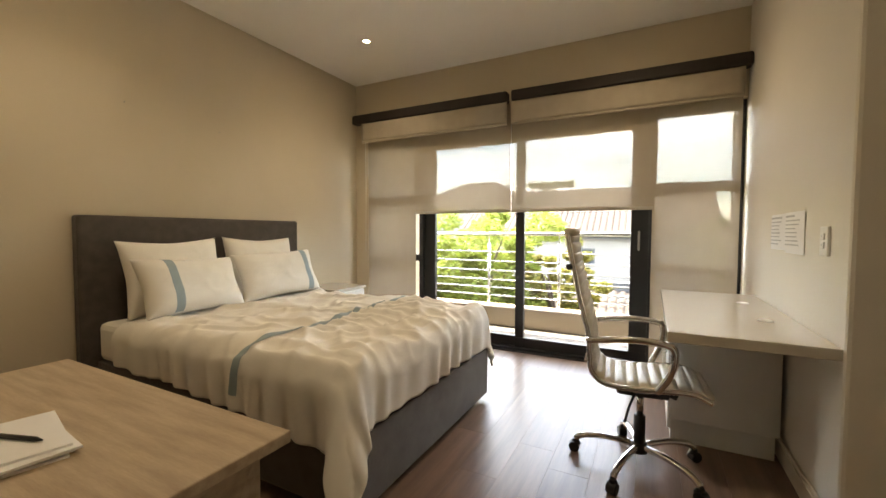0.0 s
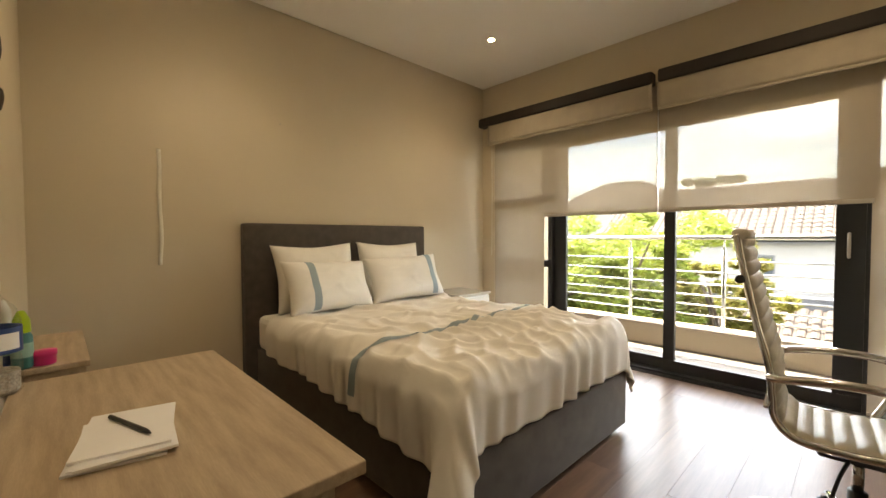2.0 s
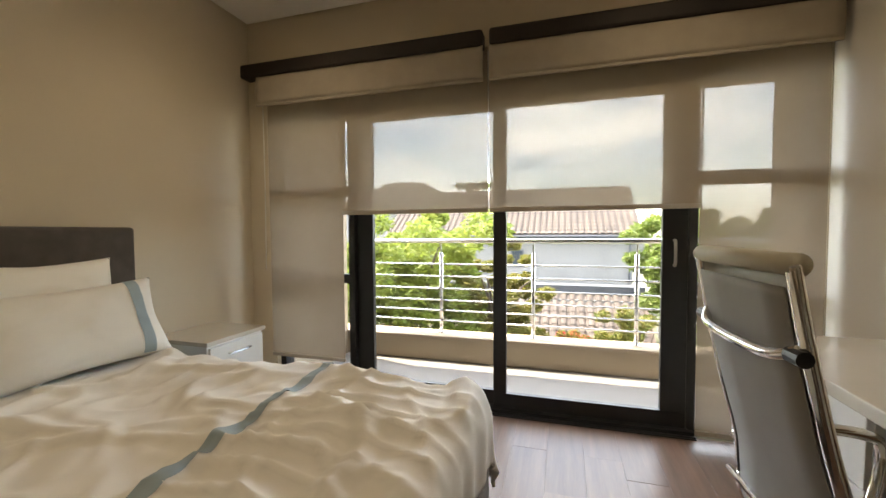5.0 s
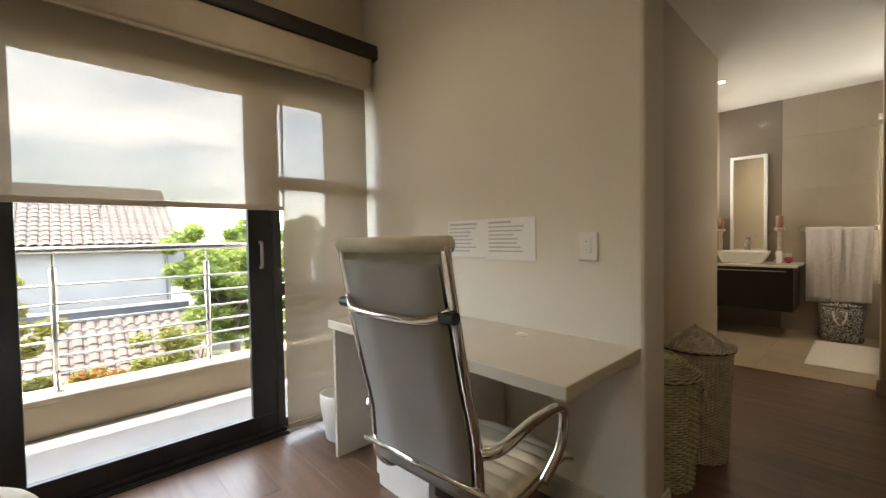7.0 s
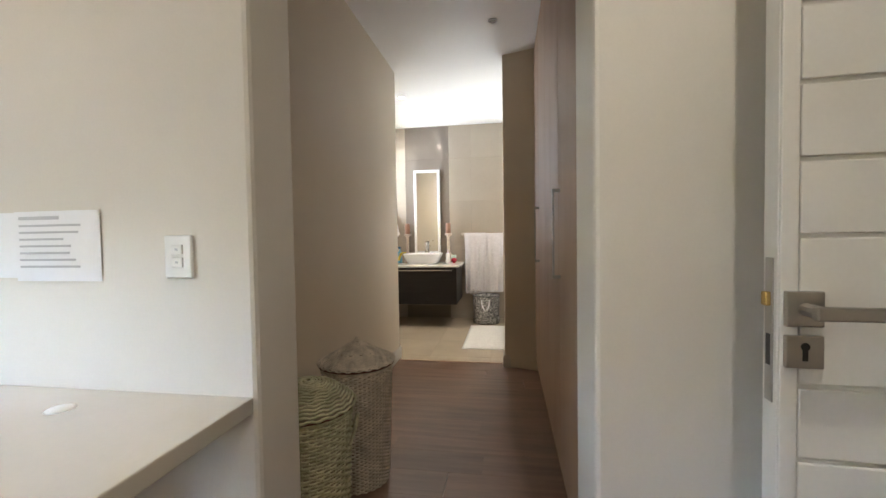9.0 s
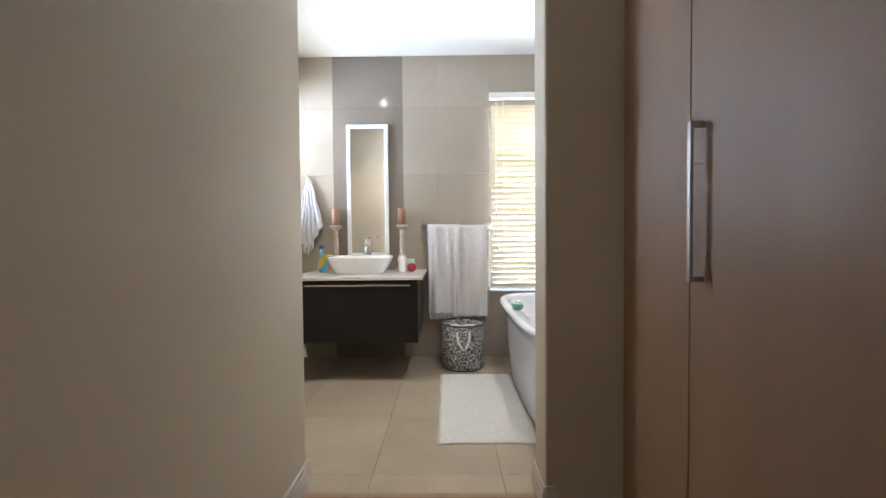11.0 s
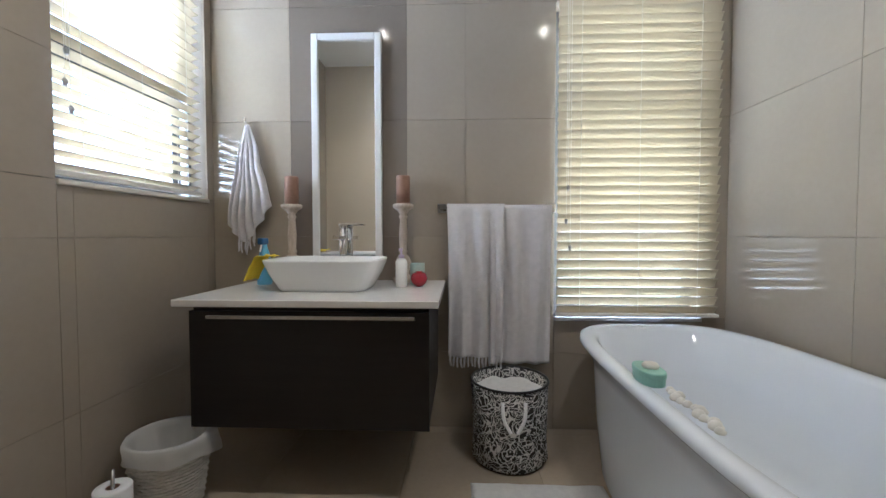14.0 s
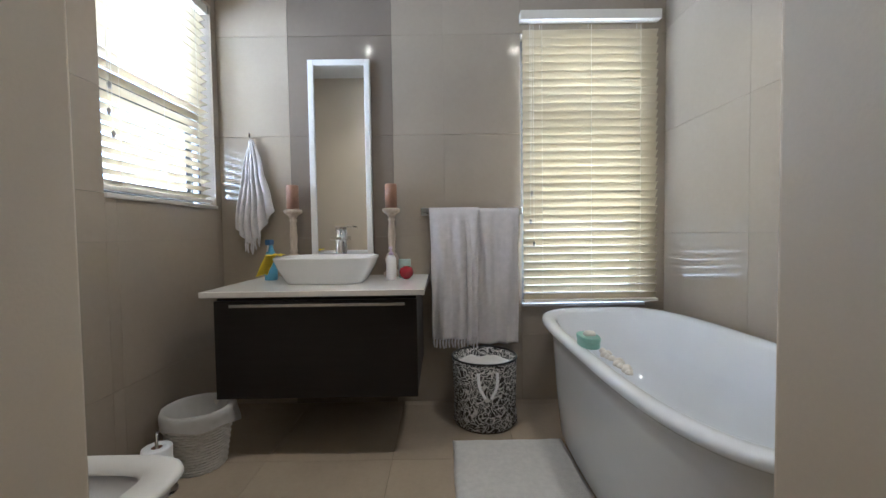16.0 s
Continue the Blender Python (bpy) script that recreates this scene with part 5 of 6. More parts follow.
solo("red_glass_ball", lathe([(0.0, 0.0), (0.018, 0.001), (0.036, 0.020), (0.041, 0.040), (0.034, 0.062), (0.02, 0.072), (0.018, 0.068), (0.0, 0.066)], (8.46, -1.858, 0.8125)), REDGLASS, "round red glass tealight holder", "candle holder", smooth=True)
sb = thing("spray_bottle", (8.50, -1.07, 0.812), "clear and sky-blue spray bottle", "bottle")
c = (8.52, -1.075, 0.8125)
part("bottle", lathe([(0.0, 0), (0.033, 0), (0.035, 0.005), (0.034, 0.09), (0.026, 0.15), (0.014, 0.185), (0.013, 0.20)], c), BLUEPL, sb, smooth=True)
part("trigger_head", box(c[0] - 0.045, c[0] + 0.02, c[1] - 0.014, c[1] + 0.014, c[2] + 0.2, c[2] + 0.232), mat("dark blue plastic", (0.03, 0.11, 0.25), 0.4, vary=0.04), sb, bevel=0.006)
part("trigger", tube([(c[0] - 0.03, c[1], c[2] + 0.2), (c[0] - 0.045, c[1], c[2] + 0.165)], 0.005, seg=6), PLASTIC, sb)


def cloth_fn(u, v):
    # lies on the basin's rim, hangs over its corner
    y = -1.20 + 0.13 * u
    x = 8.27 + 0.14 * v + 0.02 * math.sin(4 * u)
    over = max(0.0, u - 0.42)
    return (x, y - 0.07 * over, 0.958 - 0.19 * over ** 1.1 + 0.010 * wave(u * 5, v * 5, 3) + 0.004)


solo("cleaning_cloth", sheet(cloth_fn, 16, 12, 0.003), YELLOW, "yellow cleaning cloth over the basin rim", "cloth", smooth=True)

# towel rail, towels, hook
tr_ = thing("towel_rail", (BATH_X - 0.05, -2.25, 1.2), "square chrome towel rail on the tiled wall", "towel rail")
for y in (-1.955, -2.54):
    part("mount", box(BATH_X - 0.012, BATH_X, y - 0.024, y + 0.024, 1.178, 1.226), CHROME, tr_, bevel=0.002)
    part("arm", box(BATH_X - 0.075, BATH_X - 0.012, y - 0.009, y + 0.009, 1.193, 1.211), CHROME, tr_, bevel=0.001)
part("bar", box(BATH_X - 0.080, BATH_X - 0.064, -2.55, -1.945, 1.194, 1.210), CHROME, tr_, bevel=0.001)


def hang(y0, y1, z_front, z_back, seed, lab, gap):
    t = thing("bath_towel", (BATH_X - 0.075, (y0 + y1) / 2, z_front), lab, "towel", "towels on the rail")
    Lf, Lb = 1.215 - z_front, 1.215 - z_back

    def fn(u, v):
        d = -Lb + v * (Lb + Lf)
        y = y0 + u * (y1 - y0)
        s = min(1.0, abs(d) / 0.25)
        rip = 0.013 * math.sin(u * 17 + seed + 1.5 * wave(u * 3, v * 2, seed)) * s + 0.006 * wave(u * 14, v * 4, seed + 3) * s
        y += -0.02 * (u - 0.5) * s
        r = 0.013 + gap
        if abs(d) < r * 1.57:
            a = d / r
            return (BATH_X - 0.072 - r * math.sin(a), y, 1.204 + r * math.cos(a))
        return (BATH_X - 0.072 - math.copysign(r, d) - (rip if d > 0 else min(0.01, 0.3 * rip)) - (0.012 * s if d > 0 else 0), y, 1.204 - (abs(d) - r * 1.57))
    part("cloth", sheet(fn, 40, 70, 0.004), TOWEL, t, smooth=True)
    return t, fn


t1, fn1 = hang(-2.285, -1.985, 0.40, 0.75, 1.0, "pale towel with a knotted fringe hanging on the rail", 0.008)
for k in range(15):
    p = Vector(fn1((k + 0.5) / 15, 1.0))
    part("tassel", tube([p + Vector((0.002, 0, 0.005)), p + Vector((-0.002, 0.003, -0.02)), p + Vector((0.0, 0.004 * math.sin(k * 2.1), -0.052))], [0.005, 0.006, 0.004], seg=6), TOWEL, t1)
hang(-2.53, -2.20, 0.38, 0.70, 4.0, "pale towel hanging on the rail", 0.0)
hk = thing("hand_towel", (BATH_X - 0.03, -0.905, 0.93), "white fringed hand towel hanging from a wall hook", "towel")


def hook_fn(u, v):
    q = 2 * u - 1
    wdt = 0.012 + (0.105 + 0.02 * q) * v ** 0.8
    zz = 1.655 - v * (0.64 - 0.10 * abs(q) ** 1.3 - 0.10 * max(0.0, q))
    return (BATH_X - 0.035 - 0.035 * abs(math.sin(q * 8.5 + 0.5)) * min(1, v * 2) - 0.01 * wave(u * 8, v * 3, 2), -0.90 - q * wdt + 0.012 * wave(v * 3, u * 2, 6), zz)


part("cloth", sheet(hook_fn, 44, 44, 0.004), TOWEL, hk, smooth=True)
for k in range(9):
    p = Vector(hook_fn(0.32 + 0.045 * k, 1.0))
    part("tassel", tube([p, p + Vector((-0.003, 0.002, -0.03)), p + Vector((0.0, 0.006 * math.sin(k * 1.7), -0.062))], [0.004, 0.005, 0.003], seg=5), TOWEL, hk)
part("hook", tube(curve_points([(BATH_X, -0.90, 1.675), (BATH_X - 0.05, -0.90, 1.665), (BATH_X - 0.055, -0.90, 1.69)]), 0.005, seg=8), CHROME, hk, "chrome wall hook", smooth=True)

# ---------------------------------------------------------------- bathroom: bath tub and what lies on it
tub = thing("bath_tub", (7.76, -3.03, 0.0), "white freestanding bath tub with a rolled rim", "bath")


def oval(x0, x1, y0, y1, z, n=64, p=3.8):
    return rounded((x0 + x1) / 2, (y0 + y1) / 2, (x1 - x0) / 2, (y1 - y0) / 2, z, n, p)


TX0, TX1, TY0, TY1, RZ = 6.93, 8.68, -3.43, -2.575, 0.60
outer = [oval(TX0 + 0.17, TX1 - 0.17, TY0 + 0.12, TY1 - 0.085, 0.0), oval(TX0 + 0.16, TX1 - 0.155, TY0 + 0.11, TY1 - 0.078, 0.02), oval(TX0 + 0.11, TX1 - 0.12, TY0 + 0.08, TY1 - 0.060, 0.25), oval(TX0 + 0.06, TX1 - 0.09, TY0 + 0.05, TY1 - 0.047, 0.48), oval(TX0 + 0.03, TX1 - 0.045, TY0 + 0.03, TY1 - 0.032, 0.565),
         oval(TX0 + 0.008, TX1 - 0.012, TY0 + 0.006, TY1 - 0.008, 0.568), oval(TX0, TX1, TY0, TY1, 0.578), oval(TX0 + 0.004, TX1 - 0.004, TY0 + 0.004, TY1 - 0.004, RZ - 0.006), oval(TX0 + 0.018, TX1 - 0.018, TY0 + 0.018, TY1 - 0.018, RZ),
         oval(TX0 + 0.06, TX1 - 0.06, TY0 + 0.055, TY1 - 0.055, RZ - 0.002), oval(TX0 + 0.085, TX1 - 0.085, TY0 + 0.075, TY1 - 0.075, RZ - 0.02), oval(TX0 + 0.15, TX1 - 0.16, TY0 + 0.11, TY1 - 0.11, 0.38), oval(TX0 + 0.26, TX1 - 0.28, TY0 + 0.16, TY1 - 0.16, 0.20), oval(TX0 + 0.36, TX1 - 0.38, TY0 + 0.22, TY1 - 0.22, 0.155)]
part("shell", loft(outer), ACRYLIC, tub, smooth=True)
part("waste", lathe([(0.0, 0.004), (0.03, 0.003), (0.034, 0.0)][::-1], (7.7, -3.02, 0.156)), CHROME, tub, "chrome waste", smooth=True)
so = thing("soap_box", (7.80, -2.645, RZ), "oval mint green tin on the bath rim", "tin")
part("tin", loft([[Vector((p.x, p.y, z)) for p in rounded(7.83, -2.65, 0.068 * k, 0.038 * k, 0, 28, 2.4)] for k, z in ((0.97, RZ), (1, RZ + 0.006), (1, RZ + 0.026), (1.05, RZ + 0.027), (1.05, RZ + 0.040), (1.0, RZ + 0.043))]), MINT, so, bevel=0.002)
part("soap", lathe([(0.0, 0.018), (0.02, 0.014), (0.026, 0.006), (0.024, 0.0)][::-1], (7.83, -2.655, RZ + 0.043)), SOAP, so, "ivory soap", smooth=True)
shl = thing("shell_garland", (7.55, -2.66, RZ), "string of ivory shells lying on the bath rim", "shells")
rnd = random.Random(4)
for k in range(13):
    x = 7.745 - k * 0.021
    y = -2.668 + rnd.uniform(-0.012, 0.012)
    r = rnd.uniform(0.012, 0.018)
    part("shell", lathe([(0.0, 0.0), (r, 0.002), (r * 1.05, r * 0.5), (r * 0.6, r * 1.1), (0.0, r * 1.35)], (x, y, RZ - 0.002), seg=9), SOAP, shl, smooth=True)
bmat = thing("bath_mat", (7.70, -2.37, 0.0), "cream ribbed cotton bath mat on the tiled floor", "mat")


def mat_fn(u, v):
    x, y = 7.14 + u * 1.09, -2.655 + v * 0.555
    rib = 0.0022 * math.sin(x * 420)
    e = min(1.0, min(u, 1 - u, v, 1 - v) * 18)
    return (x + 0.006 * wave(v * 6, u, 4), y + 0.008 * wave(u * 5, 2, 1), 0.004 + (0.012 + rib + 0.004 * wave(u * 4, v * 3, 8)) * e ** 0.5)


part("weave", sheet(mat_fn, 180, 24, 0.003), MATCOTTON, bmat, smooth=True)

# laundry bag with a black and white flower print
lb = thing("laundry_hamper", (8.46, -2.29, 0.0), "round fabric hamper with a black and white flower print", "hamper")


def flower_print():
    m = bpy.data.materials.new("black and white flower print")
    m.use_nodes = True
    n, l = m.node_tree.nodes, m.node_tree.links
    co, vo, vo2, nz_ = n.new("ShaderNodeTexCoord"), n.new("ShaderNodeTexVoronoi"), n.new("ShaderNodeTexVoronoi"), n.new("ShaderNodeTexNoise")
    nz_.inputs["Scale"].default_value = 14
    wr = n.new("ShaderNodeMixRGB")
    wr.inputs["Fac"].default_value = 0.07
    l.new(co.outputs["Object"], wr.inputs["Color1"])
    l.new(co.outputs["Object"], nz_.inputs["Vector"])
    l.new(nz_.outputs["Color"], wr.inputs["Color2"])
    vo.inputs["Scale"].default_value, vo2.inputs["Scale"].default_value = 12, 30
    vo2.feature = "DISTANCE_TO_EDGE"
    l.new(wr.outputs["Color"], vo.inputs["Vector"])
    l.new(wr.outputs["Color"], vo2.inputs["Vector"])
    wv = n.new("ShaderNodeMath")
    wv.operation = "SINE"
    sc = n.new("ShaderNodeMath")
    sc.operation, sc.inputs[1].default_value = "MULTIPLY", 46.0
    l.new(vo.outputs["Distance"], sc.inputs[0])
    l.new(sc.outputs[0], wv.inputs[0])
    ed = n.new("ShaderNodeMath")
    ed.operation, ed.inputs[1].default_value = "GREATER_THAN", 0.05
    l.new(vo2.outputs["Distance"], ed.inputs[0])
    ad = n.new("ShaderNodeMath")
    ad.operation = "MULTIPLY"
    up = n.new("ShaderNodeMath")
    up.inputs[1].default_value = 0.80
    l.new(wv.outputs[0], up.inputs[0])
    l.new(up.outputs[0], ad.inputs[0])
    l.new(ed.outputs[0], ad.inputs[1])
    rp_ = n.new("ShaderNodeValToRGB")
    rp_.color_ramp.elements[0].position, rp_.color_ramp.elements[1].position = 0.02, 0.10
    rp_.color_ramp.elements[0].color, rp_.color_ramp.elements[1].color = (0.62, 0.60, 0.56, 1), (0.03, 0.028, 0.03, 1)
    l.new(ad.outputs[0], rp_.inputs["Fac"])
    b = n["Principled BSDF"]
    l.new(rp_.outputs["Color"], b.inputs["Base Color"])
    b.inputs["Roughness"].default_value = 0.8
    return m


def hamper_ring(r, z):
    return [Vector((8.46 + (r + 0.006 * wave(math.cos(a) * 2, math.sin(a) * 2, z * 5)) * math.cos(a), -2.29 + (r + 0.006 * wave(math.cos(a) * 2, math.sin(a) * 2, z * 5)) * math.sin(a), z)) for a in [k * math.tau / 40 for k in range(40)]]


part("bag", loft([hamper_ring(0.165, 0.004), hamper_ring(0.178, 0.02), hamper_ring(0.172, 0.12), hamper_ring(0.178, 0.24), hamper_ring(0.182, 0.372), hamper_ring(0.176, 0.373), hamper_ring(0.170, 0.24), hamper_ring(0.165, 0.05)], cap=False), flower_print(), lb, smooth=True)
part("floor_disc", loft([hamper_ring(0.168, 0.002), hamper_ring(0.168, 0.012)]), BLACK, lb)
part("wire_rim", tube([(8.46 + 0.18 * math.cos(k * math.tau / 40), -2.29 + 0.18 * math.sin(k * math.tau / 40), 0.374) for k in range(40)], 0.006, None, 8, True), BLACK, lb, "dark bound rim", smooth=True)
part("laundry", sheet(lambda u, v: (8.46 + 0.165 * (2 * u - 1) * math.sqrt(1 - 0.5 * (2 * v - 1) ** 2), -2.29 + 0.165 * (2 * v - 1) * math.sqrt(1 - 0.5 * (2 * u - 1) ** 2), 0.325 + 0.03 * wave(u * 3, v * 3, 2)), 24, 24), MATCOTTON, lb, "pale laundry inside", smooth=True)
for s in (-1, 1):
    part("strap", tube(curve_points([(8.285, -2.29 + s * 0.05, 0.33), (8.275, -2.29 + s * 0.045, 0.26), (8.272, -2.29 + s * 0.015, 0.20)]), 0.008, seg=6), PAPER, lb, "white carrying strap")

# ---------------------------------------------------------------- bathroom: toilet, roll holder, wicker bin
to = thing("toilet", (7.29, -0.98, 0.0), "white wall-hung ceramic toilet with its seat down", "toilet")


def toilet_ring(z, tip, half, p=3.4):
    """Outline from the wall to a rounded tip that points into the room."""
    back = BATH_N - 0.002
    return rounded(7.29, (tip + back) / 2, half, (back - tip) / 2, z, 44, p)


def bowl_ring(z, tip, half, back):
    return rounded(7.29, (tip + back) / 2, half, (back - tip) / 2, z, 44, 3.4)


part("pan", loft([toilet_ring(0.07, -0.95, 0.10), toilet_ring(0.11, -1.05, 0.125), toilet_ring(0.22, -1.18, 0.158), toilet_ring(0.30, -1.245, 0.172), toilet_ring(0.345, -1.26, 0.176), bowl_ring(0.347, -1.19, 0.118, -0.88), bowl_ring(0.28, -1.14, 0.095, -0.92), bowl_ring(0.18, -1.07, 0.06, -0.97)]), CERAMIC, to, smooth=True)
part("seat", loft([bowl_ring(0.350, -1.275, 0.184, -0.76), bowl_ring(0.356, -1.282, 0.187, -0.76), bowl_ring(0.370, -1.278, 0.184, -0.765), bowl_ring(0.375, -1.262, 0.174, -0.775), bowl_ring(0.371, -1.185, 0.108, -0.88), bowl_ring(0.350, -1.175, 0.104, -0.885)], cap=False), PLASTIC, to, "white seat ring", smooth=True)
part("hinge", tube([(7.18, -0.775, 0.362), (7.40, -0.775, 0.362)], 0.011), CHROME, to)

rh = thing("spare_roll_stand", (7.85, -0.863, 0.0), "chrome stand with a white toilet roll", "roll stand")
part("base", lathe([(0.0, 0.0), (0.07, 0.0), (0.07, 0.008), (0.0, 0.012)], (7.85, -0.863, 0)), CHROME, rh, smooth=True)
part("rod", tube([(7.85, -0.863, 0.01), (7.85, -0.863, 0.255)], 0.006, seg=8), CHROME, rh, smooth=True)
for z0 in (0.0995,):
    r = part("roll", lathe([(0.021, z0), (0.054, z0), (0.056, z0 + 0.004), (0.056, z0 + 0.092), (0.054, z0 + 0.096), (0.021, z0 + 0.096), (0.021, z0)], (7.85, -0.863, 0), closed=False), PAPER, rh, "white paper roll", smooth=True)
    part("core", lathe([(0.0205, z0 + 0.002), (0.0205, z0 + 0.094)], (7.85, -0.863, 0), closed=False), CANDLE, r)

wk = thing("wicker_bin", (8.06, -0.91, 0.0), "white wicker waste bin with a white plastic liner", "bin")
WHITEWICKER = mat("white painted wicker", (0.68, 0.65, 0.59), 0.6, vary=0.08, scale=30, bump=0.2)
bm = bmesh.new()
for i in range(19):
    z = 0.007 + i * 0.0135
    rr = 0.108 + 0.036 * z / 0.26
    tube([(8.06 + (rr + 0.003 * (1 if (k + i) % 2 else -1)) * math.cos(k * math.tau / 36), -0.91 + (rr + 0.003 * (1 if (k + i) % 2 else -1)) * math.sin(k * math.tau / 36), z) for k in range(36)], 0.0063, bm, 5, True)
part("weave", bm, WHITEWICKER, wk, smooth=True, kind="stuff")
part("inner", lathe([(0.0, 0.004), (0.104, 0.004), (0.137, 0.255), (0.13, 0.255), (0.098, 0.012), (0.0, 0.01)], (8.06, -0.91, 0)), WHITEWICKER, wk, smooth=True)


def liner(u, v):
    """Thin bag: hangs inside the bin, rolls over the rim and sags outside, bunched where it is tied."""
    a = u * math.tau
    crumple = 0.006 * wave(math.cos(a) * 5, math.sin(a) * 5, v * 5)
    knot = max(0.0, math.cos(a + 0.9)) ** 10
    if v < 0.55:
        w = v / 0.55
        r, z = 0.075 + 0.055 * w ** 0.6 + crumple, 0.05 + 0.225 * w
    else:
        w = (v - 0.55) / 0.45
        r = 0.130 + 0.022 * math.sin(math.pi * 0.5 * min(1.0, w * 2.2)) + crumple + 0.03 * knot * w
        z = 0.275 + 0.010 * math.sin(math.pi * min(1.0, w * 2.0)) - max(0.0, w - 0.2) * (0.085 + 0.035 * wave(math.cos(a) * 1.5, math.sin(a) * 1.5, 5) + 0.05 * knot)
    return (8.06 + r * math.cos(a), -0.91 + r * math.sin(a), z)


part("liner", sheet(liner, 60, 20), BAGFILM, wk, "white plastic liner folded over the rim", smooth=True)



# ---------------------------------------------------------------- outside the bedroom: ground, houses, trees
SHIFT = Vector((0, 0, 0))
GZ = -3.2
structure("ground", box(-400, 400, -300, 600, GZ - 0.5, GZ), GRASS, "dry garden ground reaching the horizon")


def tiled_roof(house, x0, x1, y_eave, z_eave, y_ridge, z_ridge, pitch=0.33, row=0.36, name="roof"):
    """A slope of curved roof tiles seen from its eave: barrel rows overlapping down the slope."""
    L = math.hypot(y_ridge - y_eave, z_ridge - z_eave)
    sl = Vector((0, y_ridge - y_eave, z_ridge - z_eave)) / L
    nr = Vector((0, -sl.z, sl.y))
    rows, cols = int(L / row), int((x1 - x0) / pitch)
    r = part(name, box(x0, x1, min(y_eave, y_ridge) , max(y_eave, y_ridge), z_eave - 0.30, z_eave - 0.12), FASCIA, house, "tiled roof")
    verts, faces = [], []
    for i in range(rows):
        for j in range(cols):
            c = Vector((x0 + (j + 0.5) * pitch, y_eave, z_eave)) + sl * (row * i)
            base = len(verts)
            for k, d in ((0, -0.03), (1, row + 0.02)):
                for a in range(6):
                    th = math.pi * a / 5
                    verts.append(c + sl * d + Vector((math.cos(th) * pitch * 0.36, 0, 0)) + nr * (math.sin(th) * 0.055 + (0.045 if k == 0 else 0.0)))
            for a in range(5):
                faces.append((base + a, base + a + 1, base + 7 + a, base + 6 + a))
            b2 = len(verts)
            for d in (-0.03, row + 0.02):
                for s in (0.3, 0.7):
                    verts.append(c + sl * d + Vector((pitch * s, 0, 0)) + nr * (0.02 if d < 0 else -0.01))
            faces.append((b2, b2 + 1, b2 + 3, b2 + 2))
    me = bpy.data.meshes.new("roof_tiles")
    o = ORIGIN[house]
    me.from_pydata([v - o for v in verts], [], faces)
    me.materials.append(ROOFTILE)
    t = new("roof_tiles", me)
    t.parent = r
    tagged(t, "", "", "", "stuff")
    bm = loft([[Vector((x, y_eave, z_eave - 0.10)), Vector((x, y_ridge, z_ridge - 0.02)), Vector((x, y_ridge, z_ridge - 0.2)), Vector((x, y_eave, z_eave - 0.25))] for x in (x0, x1)])
    part("underlay", bm, mat("roof shadow " + str(x0), (0.10, 0.07, 0.055), 0.9), r)
    return r


def far_window(house, x, z, w, h, y):
    wd = part("window", box(x, x + w, y - 0.03, y + 0.02, z, z + h), FASCIA, house)
    part("pane", box(x + 0.08, x + w - 0.08, y - 0.045, y - 0.031, z + 0.08, z + h - 0.08), mat("dark window glass " + str(round(x, 1)), (0.05, 0.06, 0.07), 0.1), wd)


hs = thing("neighbour_house", (1.5, 22.0, GZ), "white two-storey house with a brown tiled roof behind the trees", "house")
part("wall", box(-7.5, 5.9, 20.3, 26.5, GZ, 1.0), HOUSEWALL, hs)
tiled_roof(hs, -8.0, 6.25, 19.8, 1.12, 24.3, 4.05)
part("gutter", tube([(-8.0, 19.72, 1.0), (6.25, 19.72, 1.0)], 0.07, seg=8), FASCIA, hs)
part("downpipe", tube([(5.75, 20.2, 1.0), (5.75, 20.2, -1.5)], 0.05, seg=8), FASCIA, hs)
part("chimney", box(5.9, 6.6, 21.0, 21.7, -1.0, 1.5), HOUSEWALL, hs)
far_window(hs, -0.45, -0.75, 0.75, 1.0, 20.3)
for x, y, z in ((1.2, 22.6, 2.95), (3.4, 22.6, 2.95)):
    part("roof_vent", lathe([(0.2, -0.2), (0.2, 0.12), (0.16, 0.2), (0.0, 0.24)], (x, y, z)), HOUSEWALL, hs, "pale roof vent", smooth=True)
lo = thing("lower_house_wing", (2.2, 15.5, GZ), "low wing with a dark ridge and a brown tiled roof", "house")
part("wall", box(-2.6, 5.3, 12.6, 19.0, GZ, -3.15), HOUSEWALL, lo)
part("wall_upper", box(-2.4, 5.2, 14.2, 19.0, GZ, -1.5), HOUSEWALL, lo)
tiled_roof(lo, -3.0, 5.5, 11.8, -3.0, 14.6, -1.35, 0.33, 0.36)
part("flashing", box(-3.0, 5.5, 14.6, 15.4, -1.45, -0.98), SLATE, lo, "dark slate ridge")
pyr = thing("distant_house", (-11.0, 30.0, GZ), "distant house with a hipped brown roof", "house")
part("wall", box(-15.5, -6.5, 28.0, 34.0, GZ, 3.4), HOUSEWALL, pyr)
part("roof", loft([[(-16.2, 27.4, 3.4), (-5.8, 27.4, 3.4), (-5.8, 34.6, 3.4), (-16.2, 34.6, 3.4)], [(-12.5, 30.8, 5.7), (-9.5, 30.8, 5.7), (-9.5, 31.2, 5.7), (-12.5, 31.2, 5.7)]]), ROOFTILE, pyr)
an = thing("antenna", (-6.8, 26.0, 3.0), "thin dark antenna on a roof", "antenna")
part("mast", tube([(-6.8, 26.0, 3.0), (-6.8, 26.0, 5.5)], 0.035, seg=6), FASCIA, an)
part("boom", tube([(-7.7, 26.0, 5.45), (-6.5, 26.0, 5.5)], 0.03, seg=6), FASCIA, an)
hr = thing("garden_wall", (8.0, 13.0, GZ), "white boundary wall between the gardens", "wall")
